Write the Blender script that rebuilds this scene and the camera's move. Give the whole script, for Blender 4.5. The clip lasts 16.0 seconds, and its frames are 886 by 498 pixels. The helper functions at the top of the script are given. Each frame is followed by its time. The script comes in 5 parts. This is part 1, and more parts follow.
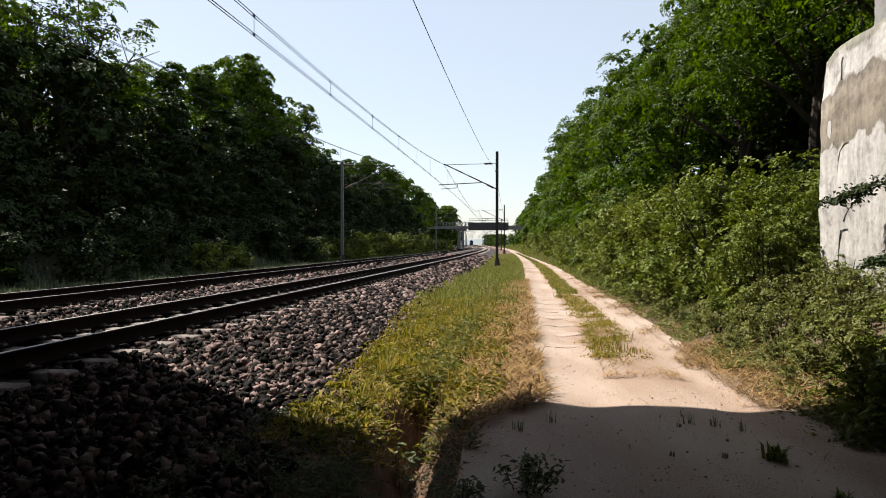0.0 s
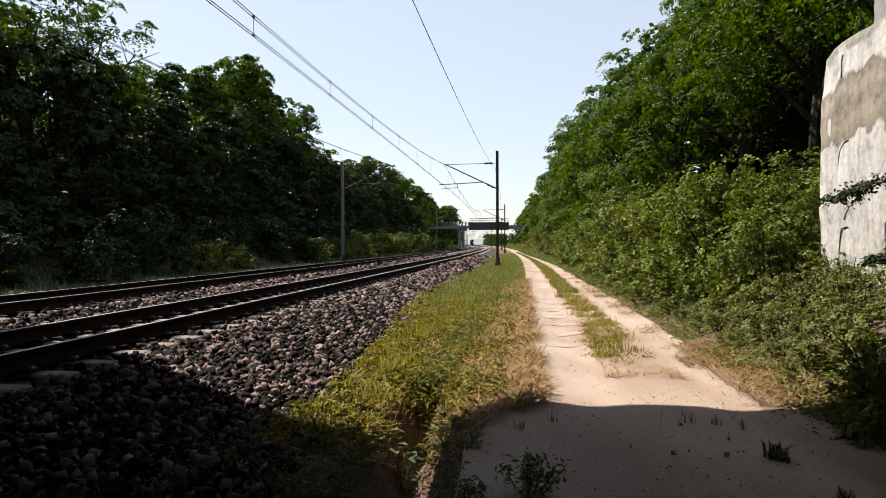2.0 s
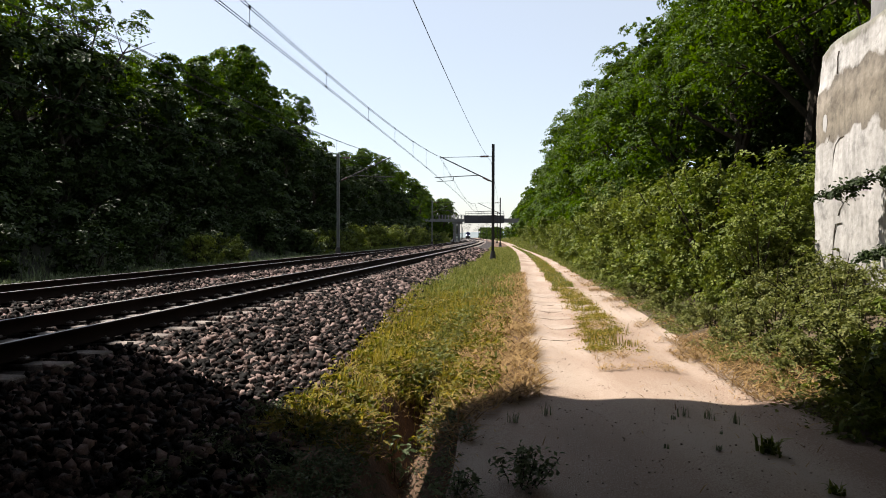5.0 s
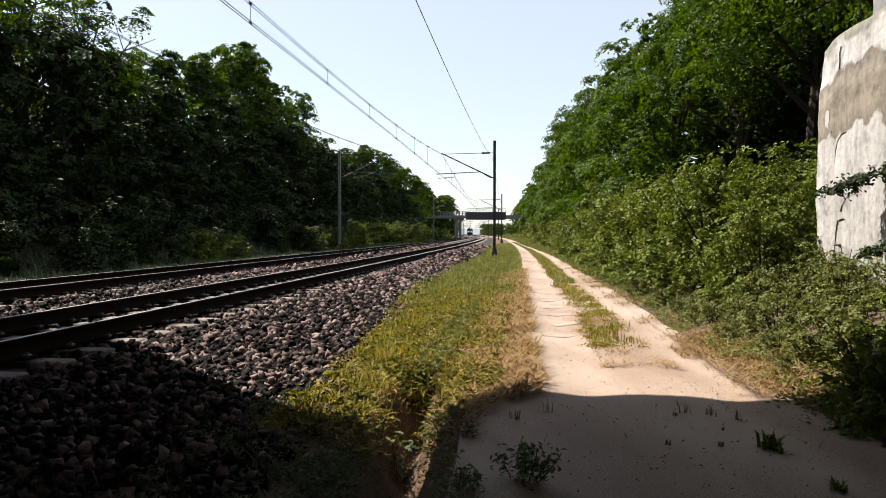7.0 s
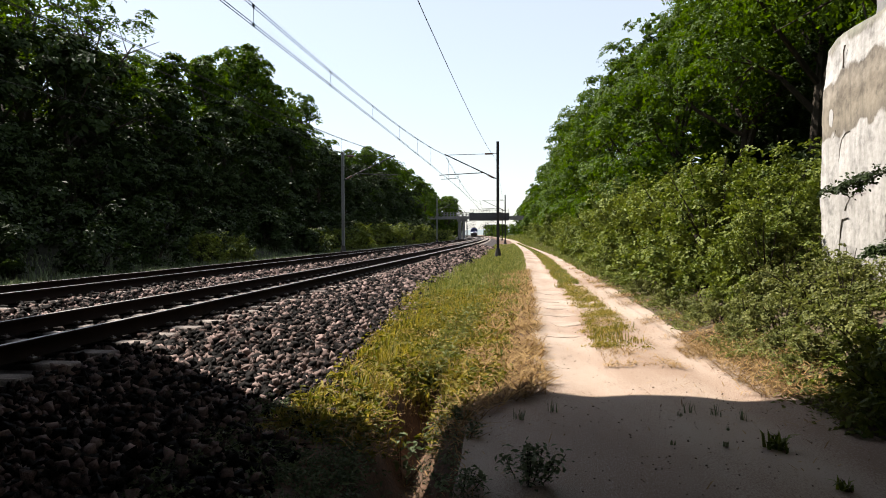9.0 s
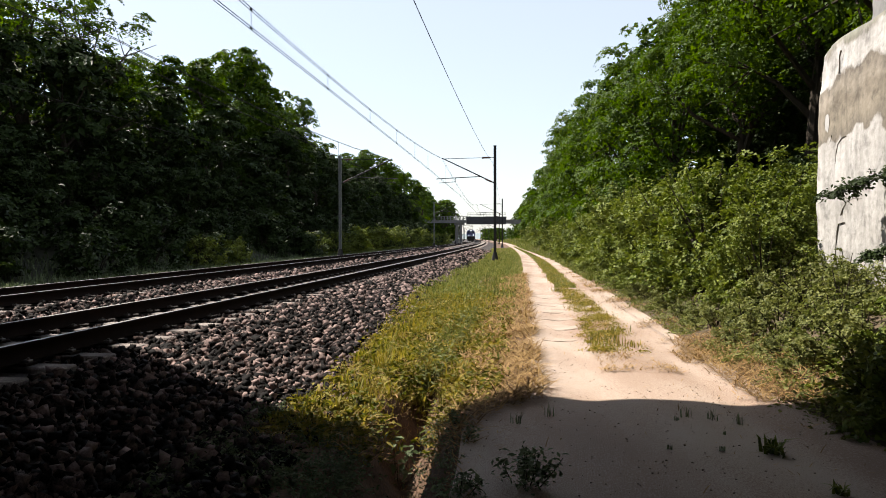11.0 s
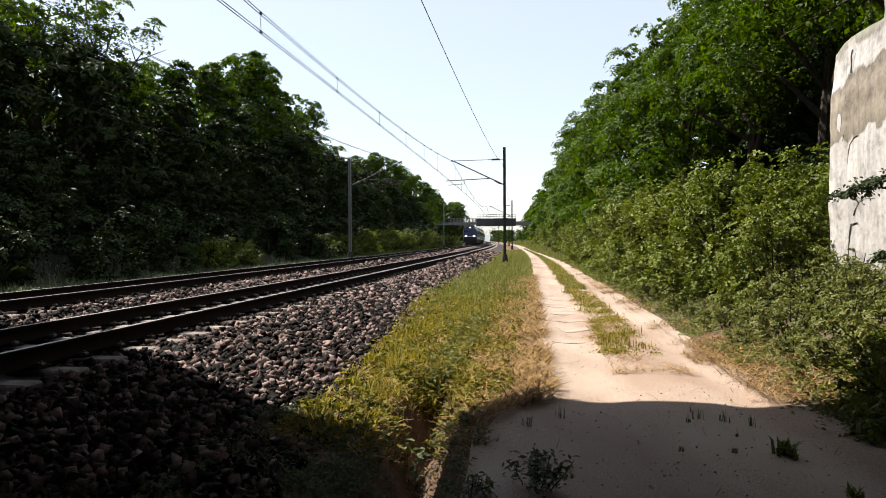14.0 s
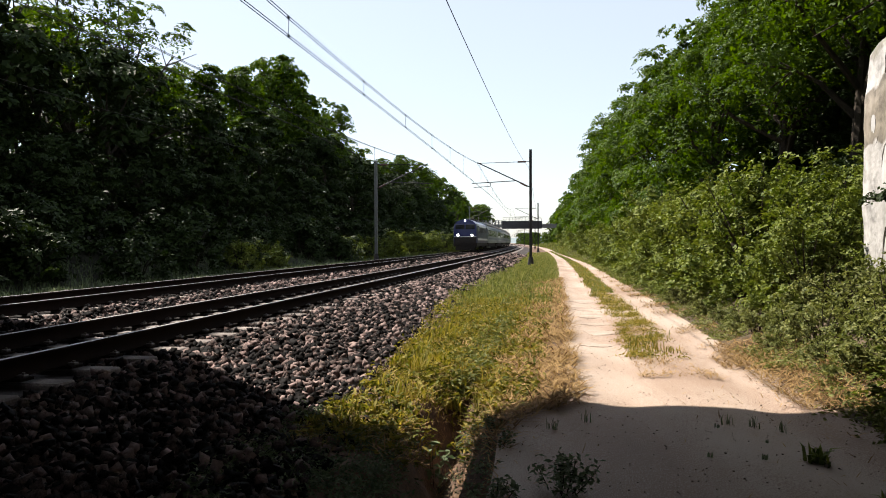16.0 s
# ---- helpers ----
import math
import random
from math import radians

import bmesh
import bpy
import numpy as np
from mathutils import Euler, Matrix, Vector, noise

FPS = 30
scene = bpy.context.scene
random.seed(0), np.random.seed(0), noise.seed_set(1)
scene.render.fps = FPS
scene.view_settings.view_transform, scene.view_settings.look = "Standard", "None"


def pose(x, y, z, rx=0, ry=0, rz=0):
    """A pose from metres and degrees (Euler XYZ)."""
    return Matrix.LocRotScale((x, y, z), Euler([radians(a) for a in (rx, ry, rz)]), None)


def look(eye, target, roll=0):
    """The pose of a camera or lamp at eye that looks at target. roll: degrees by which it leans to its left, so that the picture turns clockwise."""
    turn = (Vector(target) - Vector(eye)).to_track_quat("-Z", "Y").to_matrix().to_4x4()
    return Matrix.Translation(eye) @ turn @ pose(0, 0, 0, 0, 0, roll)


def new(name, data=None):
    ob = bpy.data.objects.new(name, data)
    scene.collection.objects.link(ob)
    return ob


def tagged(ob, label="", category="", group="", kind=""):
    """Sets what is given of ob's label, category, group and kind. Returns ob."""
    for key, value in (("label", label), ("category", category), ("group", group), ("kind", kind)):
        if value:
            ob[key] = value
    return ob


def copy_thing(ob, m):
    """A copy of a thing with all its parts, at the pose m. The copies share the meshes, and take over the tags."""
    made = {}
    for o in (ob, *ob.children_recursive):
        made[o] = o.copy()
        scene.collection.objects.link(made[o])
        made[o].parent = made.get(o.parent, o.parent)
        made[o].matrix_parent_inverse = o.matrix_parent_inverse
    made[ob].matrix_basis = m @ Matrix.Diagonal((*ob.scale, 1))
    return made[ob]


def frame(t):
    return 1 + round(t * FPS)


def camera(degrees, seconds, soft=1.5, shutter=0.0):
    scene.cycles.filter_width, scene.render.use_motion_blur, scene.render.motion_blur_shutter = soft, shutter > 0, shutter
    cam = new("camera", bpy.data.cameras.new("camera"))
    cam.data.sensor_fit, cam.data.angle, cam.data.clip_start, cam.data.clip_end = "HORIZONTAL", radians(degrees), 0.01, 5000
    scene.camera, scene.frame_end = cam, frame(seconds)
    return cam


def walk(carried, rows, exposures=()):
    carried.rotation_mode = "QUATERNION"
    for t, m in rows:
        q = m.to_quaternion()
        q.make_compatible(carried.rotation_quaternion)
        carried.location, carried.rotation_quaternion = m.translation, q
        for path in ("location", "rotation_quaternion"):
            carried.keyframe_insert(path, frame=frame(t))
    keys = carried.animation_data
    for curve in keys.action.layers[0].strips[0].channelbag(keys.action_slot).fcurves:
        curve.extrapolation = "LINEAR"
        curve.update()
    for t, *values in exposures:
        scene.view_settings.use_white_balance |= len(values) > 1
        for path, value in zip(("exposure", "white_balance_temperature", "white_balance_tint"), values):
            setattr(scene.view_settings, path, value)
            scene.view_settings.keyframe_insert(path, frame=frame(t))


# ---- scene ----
cam = camera(63.1, 16.0, soft=1.0)
# ---- camera ----
TURNS = ((0, -0.00, -0.40, 0.00), (0.5, -0.04, -0.25, -0.10), (1, -0.13, -0.59, 0.14), (1.5, -0.16, -0.28, 0.39),
         (2, 0.04, -0.41, 0.26), (2.5, -0.08, -0.46, 0.14), (3, 0.09, -0.28, 0.11), (3.5, -0.06, -0.77, -0.06),
         (4, -0.38, -0.92, -0.16), (6.5, -0.22, -1.18, -0.14), (7, -0.21, -1.24, -0.06), (7.5, -0.18, -1.01, 0.17),
         (8, -0.22, -1.04, 0.08), (8.5, -0.16, -1.16, -0.03), (9, 0.07, -1.16, 0.20), (11.5, -0.19, -0.75, 0.05),
         (12, 0.06, -0.67, 0.20), (12.5, 0.25, -0.82, 0.17), (13, 0.45, -0.79, 0.09), (13.5, 0.45, -0.61, 0.14),
         (14, 0.61, -0.70, 0.32), (14.5, 0.98, -0.85, 0.17), (15, 1.43, -0.85, 0.22), (15.5, 2.23, -0.71, -0.05),
         (16, 2.65, -0.50, 0.20))
EYE = 1.6
walk(cam, [(t, pose(0, 0, EYE, 90 + p, r, y)) for t, y, p, r in TURNS], [(0, 1.24), (4.2, 1.24), (8.5, 1.40), (16, 1.42)])

# ---- light ----
SUN_UP = 50.0
SUN_WAY = Vector((0.80, -0.60, 0)) * math.cos(radians(SUN_UP)) + Vector((0, 0, -math.sin(radians(SUN_UP))))
world = bpy.data.worlds.new("sky")
scene.world = world
world.use_nodes = True
wn = world.node_tree.nodes
sky = wn.new("ShaderNodeTexSky")
sky.sky_type, sky.sun_disc = "NISHITA", False
sky.sun_elevation, sky.sun_rotation = radians(SUN_UP), math.atan2(-0.80, 0.60)
sky.air_density, sky.dust_density, sky.ozone_density = 1.0, 0.8, 1.6
wn["Background"].inputs["Strength"].default_value = 0.078
haze = wn.new("ShaderNodeMix")
haze.data_type = "RGBA"
haze.inputs["Factor"].default_value = 0.55
haze.inputs["B"].default_value = (4.75, 4.82, 4.95, 1)
world.node_tree.links.new(sky.outputs[0], haze.inputs["A"])
world.node_tree.links.new(haze.outputs["Result"], wn["Background"].inputs["Color"])
lamp = bpy.data.lights.new("sun", "SUN")
lamp.energy, lamp.angle, lamp.color = 5.0, radians(0.5), (1.0, 0.925, 0.835)
sun = new("sun", lamp)
sun.matrix_world = look((0, 0, 60), Vector((0, 0, 60)) + SUN_WAY)


# ---- materials ----
def mat(name, low, high, scale=3.0, rough=0.8, metal=0.0, bump=0.0, fine=40.0, mid=0.5, island=0.0, coat=0.0, stretch=(1, 1, 1), spec=0.3):
    """A surface that varies from low to high at two scales, with a fine relief."""
    m = bpy.data.materials.new(name)
    m.use_nodes = True
    n, l = m.node_tree.nodes, m.node_tree.links
    p = n["Principled BSDF"]
    p.inputs["Metallic"].default_value = metal
    p.inputs["Specular IOR Level"].default_value = spec
    p.inputs["Coat Weight"].default_value = coat
    co, mp = n.new("ShaderNodeTexCoord"), n.new("ShaderNodeMapping")
    mp.inputs["Scale"].default_value = stretch
    l.new(co.outputs["Object"], mp.inputs["Vector"])
    a, b = n.new("ShaderNodeTexNoise"), n.new("ShaderNodeTexNoise")
    for k, s, d in ((a, scale, 4), (b, fine, 3)):
        k.inputs["Scale"].default_value, k.inputs["Detail"].default_value = s, d
        l.new(mp.outputs[0], k.inputs["Vector"])
    add = n.new("ShaderNodeMath")
    add.operation = "MULTIPLY_ADD"
    add.inputs[1].default_value = 0.5
    half = n.new("ShaderNodeMath")
    half.operation = "MULTIPLY"
    half.inputs[1].default_value = 0.5
    l.new(b.outputs["Fac"], half.inputs[0])
    l.new(a.outputs["Fac"], add.inputs[0])
    l.new(half.outputs[0], add.inputs[2])
    src = add.outputs[0]
    if island:
        g = n.new("ShaderNodeNewGeometry")
        o = n.new("ShaderNodeObjectInfo")
        both = n.new("ShaderNodeMath")
        both.operation = "MULTIPLY_ADD"
        both.inputs[1].default_value = 0.35
        l.new(o.outputs["Random"], both.inputs[0])
        l.new(g.outputs["Random Per Island"], both.inputs[2])
        fr = n.new("ShaderNodeMath")
        fr.operation = "SUBTRACT"
        fr.inputs[1].default_value = 0.67
        l.new(both.outputs[0], fr.inputs[0])
        mad = n.new("ShaderNodeMath")
        mad.operation = "MULTIPLY_ADD"
        mad.inputs[1].default_value = island
        l.new(fr.outputs[0], mad.inputs[0])
        l.new(src, mad.inputs[2])
        src = mad.outputs[0]
    ramp = n.new("ShaderNodeValToRGB")
    e = ramp.color_ramp.elements
    e[0].position, e[0].color = 0.5 - 0.28 * mid * 2, (*low, 1)
    e[1].position, e[1].color = 0.5 + 0.28 * mid * 2, (*high, 1)
    l.new(src, ramp.inputs["Fac"])
    l.new(ramp.outputs["Color"], p.inputs["Base Color"])
    rr = n.new("ShaderNodeMapRange")
    rr.inputs["To Min"].default_value, rr.inputs["To Max"].default_value = max(0.05, rough - 0.12), min(1, rough + 0.12)
    l.new(b.outputs["Fac"], rr.inputs["Value"])
    l.new(rr.outputs["Result"], p.inputs["Roughness"])
    if bump:
        bp = n.new("ShaderNodeBump")
        bp.inputs["Strength"].default_value, bp.inputs["Distance"].default_value = bump, 0.02
        l.new(b.outputs["Fac"], bp.inputs["Height"])
        l.new(bp.outputs["Normal"], p.inputs["Normal"])
    return m


def leaf_mat(name, low, high, through_light=0.15, island=0.5, rough=0.55, scale=0.6):
    """Leaves: colour differs from leaf to leaf and from plant to plant, and light shines through."""
    m = mat(name, low, high, scale, rough, island=island, fine=9.0, spec=0.08)
    n, l = m.node_tree.nodes, m.node_tree.links
    ramp = [k for k in n if k.type == "VALTORGB"][0]
    t, mix = n.new("ShaderNodeBsdfTranslucent"), n.new("ShaderNodeMixShader")
    br = n.new("ShaderNodeHueSaturation")
    br.inputs["Saturation"].default_value, br.inputs["Value"].default_value = 1.15, 1.3
    l.new(ramp.outputs["Color"], br.inputs["Color"])
    l.new(br.outputs["Color"], t.inputs["Color"])
    mix.inputs["Fac"].default_value = through_light
    l.new(n["Principled BSDF"].outputs[0], mix.inputs[1])
    l.new(t.outputs[0], mix.inputs[2])
    l.new(mix.outputs[0], n["Material Output"].inputs["Surface"])
    return m


def plaster():
    """Whitewashed wall: a band of lost plaster, a mossy top and rain streaks."""
    m = mat("old_whitewashed_concrete", (0.285, 0.278, 0.268), (0.415, 0.412, 0.41), 1.1, 0.9, bump=0.45, fine=11, mid=0.25)
    n, l = m.node_tree.nodes, m.node_tree.links
    base = [k for k in n if k.type == "VALTORGB"][0]
    co, sep = n.new("ShaderNodeTexCoord"), n.new("ShaderNodeSeparateXYZ")
    l.new(co.outputs["Object"], sep.inputs[0])
    wob = n.new("ShaderNodeTexNoise")
    wob.inputs["Scale"].default_value, wob.inputs["Detail"].default_value = 1.5, 7
    l.new(co.outputs["Object"], wob.inputs["Vector"])
    h = n.new("ShaderNodeMath")
    h.operation = "MULTIPLY_ADD"
    h.inputs[1].default_value = 0.9
    l.new(wob.outputs["Fac"], h.inputs[0])
    l.new(sep.outputs["Z"], h.inputs[2])
    r = n.new("ShaderNodeMapRange")
    r.inputs["From Min"].default_value, r.inputs["From Max"].default_value = 0.45, 5.45
    l.new(h.outputs[0], r.inputs["Value"])
    band = n.new("ShaderNodeValToRGB")
    e = band.color_ramp.elements
    e[0].position, e[0].color = 0.0, (0.95, 0.92, 0.87, 1)
    e[1].position, e[1].color = 0.64, (1, 0.98, 0.95, 1)
    for p, c in ((0.648, (0.42, 0.37, 0.30, 1)), (0.70, (0.60, 0.53, 0.42, 1)), (0.76, (0.44, 0.38, 0.30, 1)), (0.79, (0.62, 0.55, 0.45, 1)), (0.825, (0.38, 0.33, 0.27, 1)), (0.835, (1.05, 1.03, 1.0, 1)), (0.915, (0.95, 0.93, 0.90, 1)), (0.93, (0.46, 0.44, 0.37, 1)), (0.98, (0.33, 0.35, 0.25, 1))):
        k = e.new(p)
        k.color = c
    l.new(r.outputs["Result"], band.inputs["Fac"])
    mp, st = n.new("ShaderNodeMapping"), n.new("ShaderNodeTexNoise")
    mp.inputs["Scale"].default_value = (5, 5, 0.35)
    st.inputs["Scale"].default_value = 1.6
    l.new(co.outputs["Object"], mp.inputs["Vector"])
    l.new(mp.outputs[0], st.inputs["Vector"])
    sr = n.new("ShaderNodeMapRange")
    sr.inputs["From Min"].default_value, sr.inputs["From Max"].default_value = 0.35, 0.55
    sr.inputs["To Min"].default_value = 0.80
    l.new(st.outputs["Fac"], sr.inputs["Value"])
    mot, mr = n.new("ShaderNodeTexNoise"), n.new("ShaderNodeMapRange")
    mot.inputs["Scale"].default_value, mot.inputs["Detail"].default_value, mot.inputs["Roughness"].default_value = 4.5, 8, 0.7
    l.new(co.outputs["Object"], mot.inputs["Vector"])
    mr.inputs["From Min"].default_value, mr.inputs["From Max"].default_value = 0.33, 0.50
    mr.inputs["To Min"].default_value, mr.inputs["To Max"].default_value = 0.55, 1.0
    l.new(mot.outputs["Fac"], mr.inputs["Value"])
    m1, m2, m3 = n.new("ShaderNodeMix"), n.new("ShaderNodeMix"), n.new("ShaderNodeMix")
    for k in (m1, m2, m3):
        k.data_type, k.blend_type = "RGBA", "MULTIPLY"
        k.inputs["Factor"].default_value = 1
    l.new(base.outputs["Color"], m1.inputs["A"])
    l.new(band.outputs["Color"], m1.inputs["B"])
    l.new(m1.outputs["Result"], m2.inputs["A"])
    l.new(sr.outputs["Result"], m2.inputs["B"])
    l.new(m2.outputs["Result"], m3.inputs["A"])
    l.new(mr.outputs["Result"], m3.inputs["B"])
    l.new(m3.outputs["Result"], n["Principled BSDF"].inputs["Base Color"])
    return m


def glow(name, colour, strength):
    m = bpy.data.materials.new(name)
    m.use_nodes = True
    p = m.node_tree.nodes["Principled BSDF"]
    p.inputs["Base Color"].default_value = (*colour, 1)
    p.inputs["Emission Color"].default_value, p.inputs["Emission Strength"].default_value = (*colour, 1), strength
    return m


M = dict(
    soil=mat("soil", (0.035, 0.026, 0.015), (0.10, 0.07, 0.04), 1.2, 0.95, bump=0.6, fine=25),
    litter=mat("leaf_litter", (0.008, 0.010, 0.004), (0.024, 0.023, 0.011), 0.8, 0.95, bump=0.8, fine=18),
    verge=mat("verge_soil", (0.036, 0.022, 0.013), (0.15, 0.085, 0.048), 1.5, 0.95, bump=0.7, fine=30, mid=0.25),
    path=mat("sandy_dirt", (0.195, 0.125, 0.083), (0.335, 0.268, 0.215), 0.5, 0.72, bump=0.25, fine=70, mid=0.14, spec=0.32, stretch=(1.8, 0.55, 1)),
    crust=mat("dry_dirt_crust", (0.20, 0.15, 0.11), (0.36, 0.29, 0.24), 1.2, 0.95, bump=0.8, fine=30, mid=0.2),
    # Near-black bed and mostly dark stones: shade of the gaps is in colour.
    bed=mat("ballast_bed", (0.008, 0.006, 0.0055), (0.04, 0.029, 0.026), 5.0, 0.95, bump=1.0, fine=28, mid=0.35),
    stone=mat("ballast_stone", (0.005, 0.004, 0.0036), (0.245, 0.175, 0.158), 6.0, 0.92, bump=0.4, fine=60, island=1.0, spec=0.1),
    # Darker stone colour holds the rails' shadow between and beside them.
    rail_shade_stone=mat("rail_shade_dark_stone", (0.004, 0.003, 0.0026), (0.060, 0.040, 0.034), 6.0, 0.92, bump=0.4, fine=60, island=1.0, spec=0.1),
    pebble=mat("path_clod", (0.10, 0.07, 0.05), (0.26, 0.20, 0.15), 6.0, 0.95, island=0.8),
    rust=mat("rusty_rail_steel", (0.006, 0.004, 0.003), (0.02, 0.012, 0.009), 5.0, 0.9, bump=0.2, fine=50, spec=0.05),
    head=mat("worn_rail_head", (0.30, 0.27, 0.25), (0.45, 0.42, 0.40), 4.0, 0.35, 0.9, fine=60),
    sleeper=mat("sleeper_concrete", (0.10, 0.08, 0.068), (0.30, 0.255, 0.225), 5.0, 0.9, bump=0.3, fine=50, island=0.3, mid=0.22),
    clip=mat("clip_steel", (0.07, 0.058, 0.05), (0.16, 0.14, 0.125), 20, 0.5, 0.5),
    concrete=plaster(),
    crack=mat("dirty_crack", (0.13, 0.115, 0.10), (0.22, 0.195, 0.17), 6, 0.95),
    flake=mat("white_plaster_flake", (0.29, 0.285, 0.275), (0.37, 0.365, 0.36), 3, 0.9, bump=0.3, fine=14),
    grey=mat("weathered_concrete", (0.10, 0.10, 0.097), (0.21, 0.205, 0.20), 0.8, 0.9, bump=0.2, fine=12),
    mastgrey=mat("galvanised_mast", (0.12, 0.125, 0.12), (0.20, 0.205, 0.20), 3, 0.6, 0.2, fine=40),
    girder=mat("dark_painted_steel", (0.03, 0.032, 0.035), (0.07, 0.07, 0.075), 1.5, 0.6, 0.2),
    pole=mat("dark_pole_steel", (0.022, 0.022, 0.023), (0.055, 0.052, 0.05), 6, 0.6, 0.3, fine=50),
    wire=mat("dark_copper_wire", (0.012, 0.012, 0.012), (0.03, 0.03, 0.03), 9, 0.8, 0.0, spec=0.05),
    insulator=mat("brown_insulator", (0.06, 0.03, 0.02), (0.10, 0.05, 0.03), 9, 0.25, coat=0.5),
    bark=mat("bark", (0.015, 0.012, 0.009), (0.06, 0.048, 0.036), 3, 0.95, bump=0.8, fine=24, stretch=(3, 3, 0.6), spec=0.1),
    leaf=leaf_mat("tree_leaf", (0.012, 0.029, 0.003), (0.086, 0.136, 0.016), 0.35, 0.3),
    leaf_b=leaf_mat("bush_leaf", (0.038, 0.062, 0.009), (0.182, 0.208, 0.042), 0.2, 0.4),
    # Leaf green darkened so that the wood's shade is in the colour.
    leaf_shade=leaf_mat("shade_dark_leaf", (0.007, 0.015, 0.004), (0.038, 0.058, 0.015), 0.12, 0.3),
    grass=leaf_mat("grass_blade", (0.075, 0.090, 0.011), (0.345, 0.275, 0.070), 0.3, 0.55, 0.7, 2.2),
    grass_g=leaf_mat("green_grass_blade", (0.060, 0.085, 0.016), (0.215, 0.215, 0.070), 0.3, 0.6, 0.7, 1.6),
    herb=leaf_mat("herb_leaf", (0.062, 0.074, 0.011), (0.300, 0.240, 0.060), 0.25, 0.55, 0.7, 2.2),
    straw=leaf_mat("dry_straw", (0.12, 0.070, 0.030), (0.33, 0.220, 0.098), 0.15, 0.8, 0.8),
    # Pale blue-grey base puts the haze of distance into the colour.
    distance=mat("hazy_far_wood", (0.17, 0.21, 0.22), (0.24, 0.28, 0.29), 0.05, 0.95, fine=0.4),
    leaf_s=leaf_mat("nettle_leaf", (0.055, 0.072, 0.018), (0.195, 0.200, 0.066), 0.25, 0.4),
    weed=leaf_mat("weed_leaf", (0.060, 0.085, 0.042), (0.155, 0.185, 0.098), 0.2),
    blue=mat("blue_loco_paint", (0.006, 0.009, 0.07), (0.011, 0.016, 0.11), 1.0, 0.35, coat=0.3),
    navy=mat("dark_loco_paint", (0.005, 0.006, 0.012), (0.012, 0.013, 0.022), 1.0, 0.5, coat=0.1),
    white=mat("pale_stripe_paint", (0.50, 0.52, 0.55), (0.66, 0.68, 0.70), 2.0, 0.4),
    coach=mat("grey_green_coach_paint", (0.12, 0.15, 0.155), (0.21, 0.245, 0.25), 1.0, 0.4, coat=0.2),
    roof=mat("pale_dusty_roof", (0.40, 0.41, 0.42), (0.58, 0.58, 0.58), 0.7, 0.55),
    under=mat("grimy_underframe", (0.018, 0.016, 0.015), (0.05, 0.045, 0.04), 2.5, 0.8, 0.2),
    glass=mat("dark_train_glass", (0.012, 0.014, 0.018), (0.02, 0.024, 0.03), 1.0, 0.12, coat=0.6),
    lamp=glow("headlight_glow", (1.0, 0.97, 0.92), 9.0),
)


for k in (*M["stone"].node_tree.nodes, *M["rail_shade_stone"].node_tree.nodes):
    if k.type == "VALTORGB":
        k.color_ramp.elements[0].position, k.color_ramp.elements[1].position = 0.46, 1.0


def rail_shaded_sleeper():
    """Sleeper concrete with the rails' shade painted dark round the two rail seats."""
    m = mat("rail_shaded_concrete", (0.12, 0.096, 0.085), (0.33, 0.28, 0.25), 5.0, 0.9, bump=0.3, fine=50, island=0.3, mid=0.22)
    n, l = m.node_tree.nodes, m.node_tree.links
    base = [k for k in n if k.type == "VALTORGB"][0]
    co, sep = n.new("ShaderNodeTexCoord"), n.new("ShaderNodeSeparateXYZ")
    l.new(co.outputs["Object"], sep.inputs[0])
    steps = []
    for op, value in (("ABSOLUTE", 0), ("SUBTRACT", 0.753), ("ABSOLUTE", 0)):
        k = n.new("ShaderNodeMath")
        k.operation = op
        k.inputs[1].default_value = value
        l.new(steps[-1].outputs[0] if steps else sep.outputs["X"], k.inputs[0])
        steps.append(k)
    wob, add = n.new("ShaderNodeTexNoise"), n.new("ShaderNodeMath")
    wob.inputs["Scale"].default_value, wob.inputs["Detail"].default_value = 9, 4
    l.new(co.outputs["Object"], wob.inputs["Vector"])
    add.operation = "MULTIPLY_ADD"
    add.inputs[1].default_value = 0.16
    l.new(wob.outputs["Fac"], add.inputs[0])
    l.new(steps[-1].outputs[0], add.inputs[2])
    r, mix = n.new("ShaderNodeMapRange"), n.new("ShaderNodeMix")
    r.inputs["From Min"].default_value, r.inputs["From Max"].default_value = 0.27, 0.40
    r.inputs["To Min"].default_value = 0.10
    l.new(add.outputs[0], r.inputs["Value"])
    mix.data_type, mix.blend_type = "RGBA", "MULTIPLY"
    mix.inputs["Factor"].default_value = 1
    l.new(base.outputs["Color"], mix.inputs["A"])
    l.new(r.outputs["Result"], mix.inputs["B"])
    l.new(mix.outputs["Result"], n["Principled BSDF"].inputs["Base Color"])
    return m


M["seat"] = rail_shaded_sleeper()


# ---- mesh helpers ----
def mesh_from(name, verts, faces, material, smooth=False):
    """A mesh from arrays of corners and of faces that all have as many corners."""
    v, q = np.asarray(verts, dtype=np.float32), np.asarray(faces, dtype=np.int32)
    me = bpy.data.meshes.new(name)
    me.vertices.add(len(v))
    me.vertices.foreach_set("co", v.ravel())
    k = q.shape[1]
    me.loops.add(q.size)
    me.loops.foreach_set("vertex_index", q.ravel())
    me.polygons.add(len(q))
    me.polygons.foreach_set("loop_start", np.arange(0, q.size, k, dtype=np.int32))
    if smooth:
        me.polygons.foreach_set("use_smooth", np.ones(len(q), dtype=bool))
    me.materials.append(material)
    me.update(calc_edges=True)
    return me


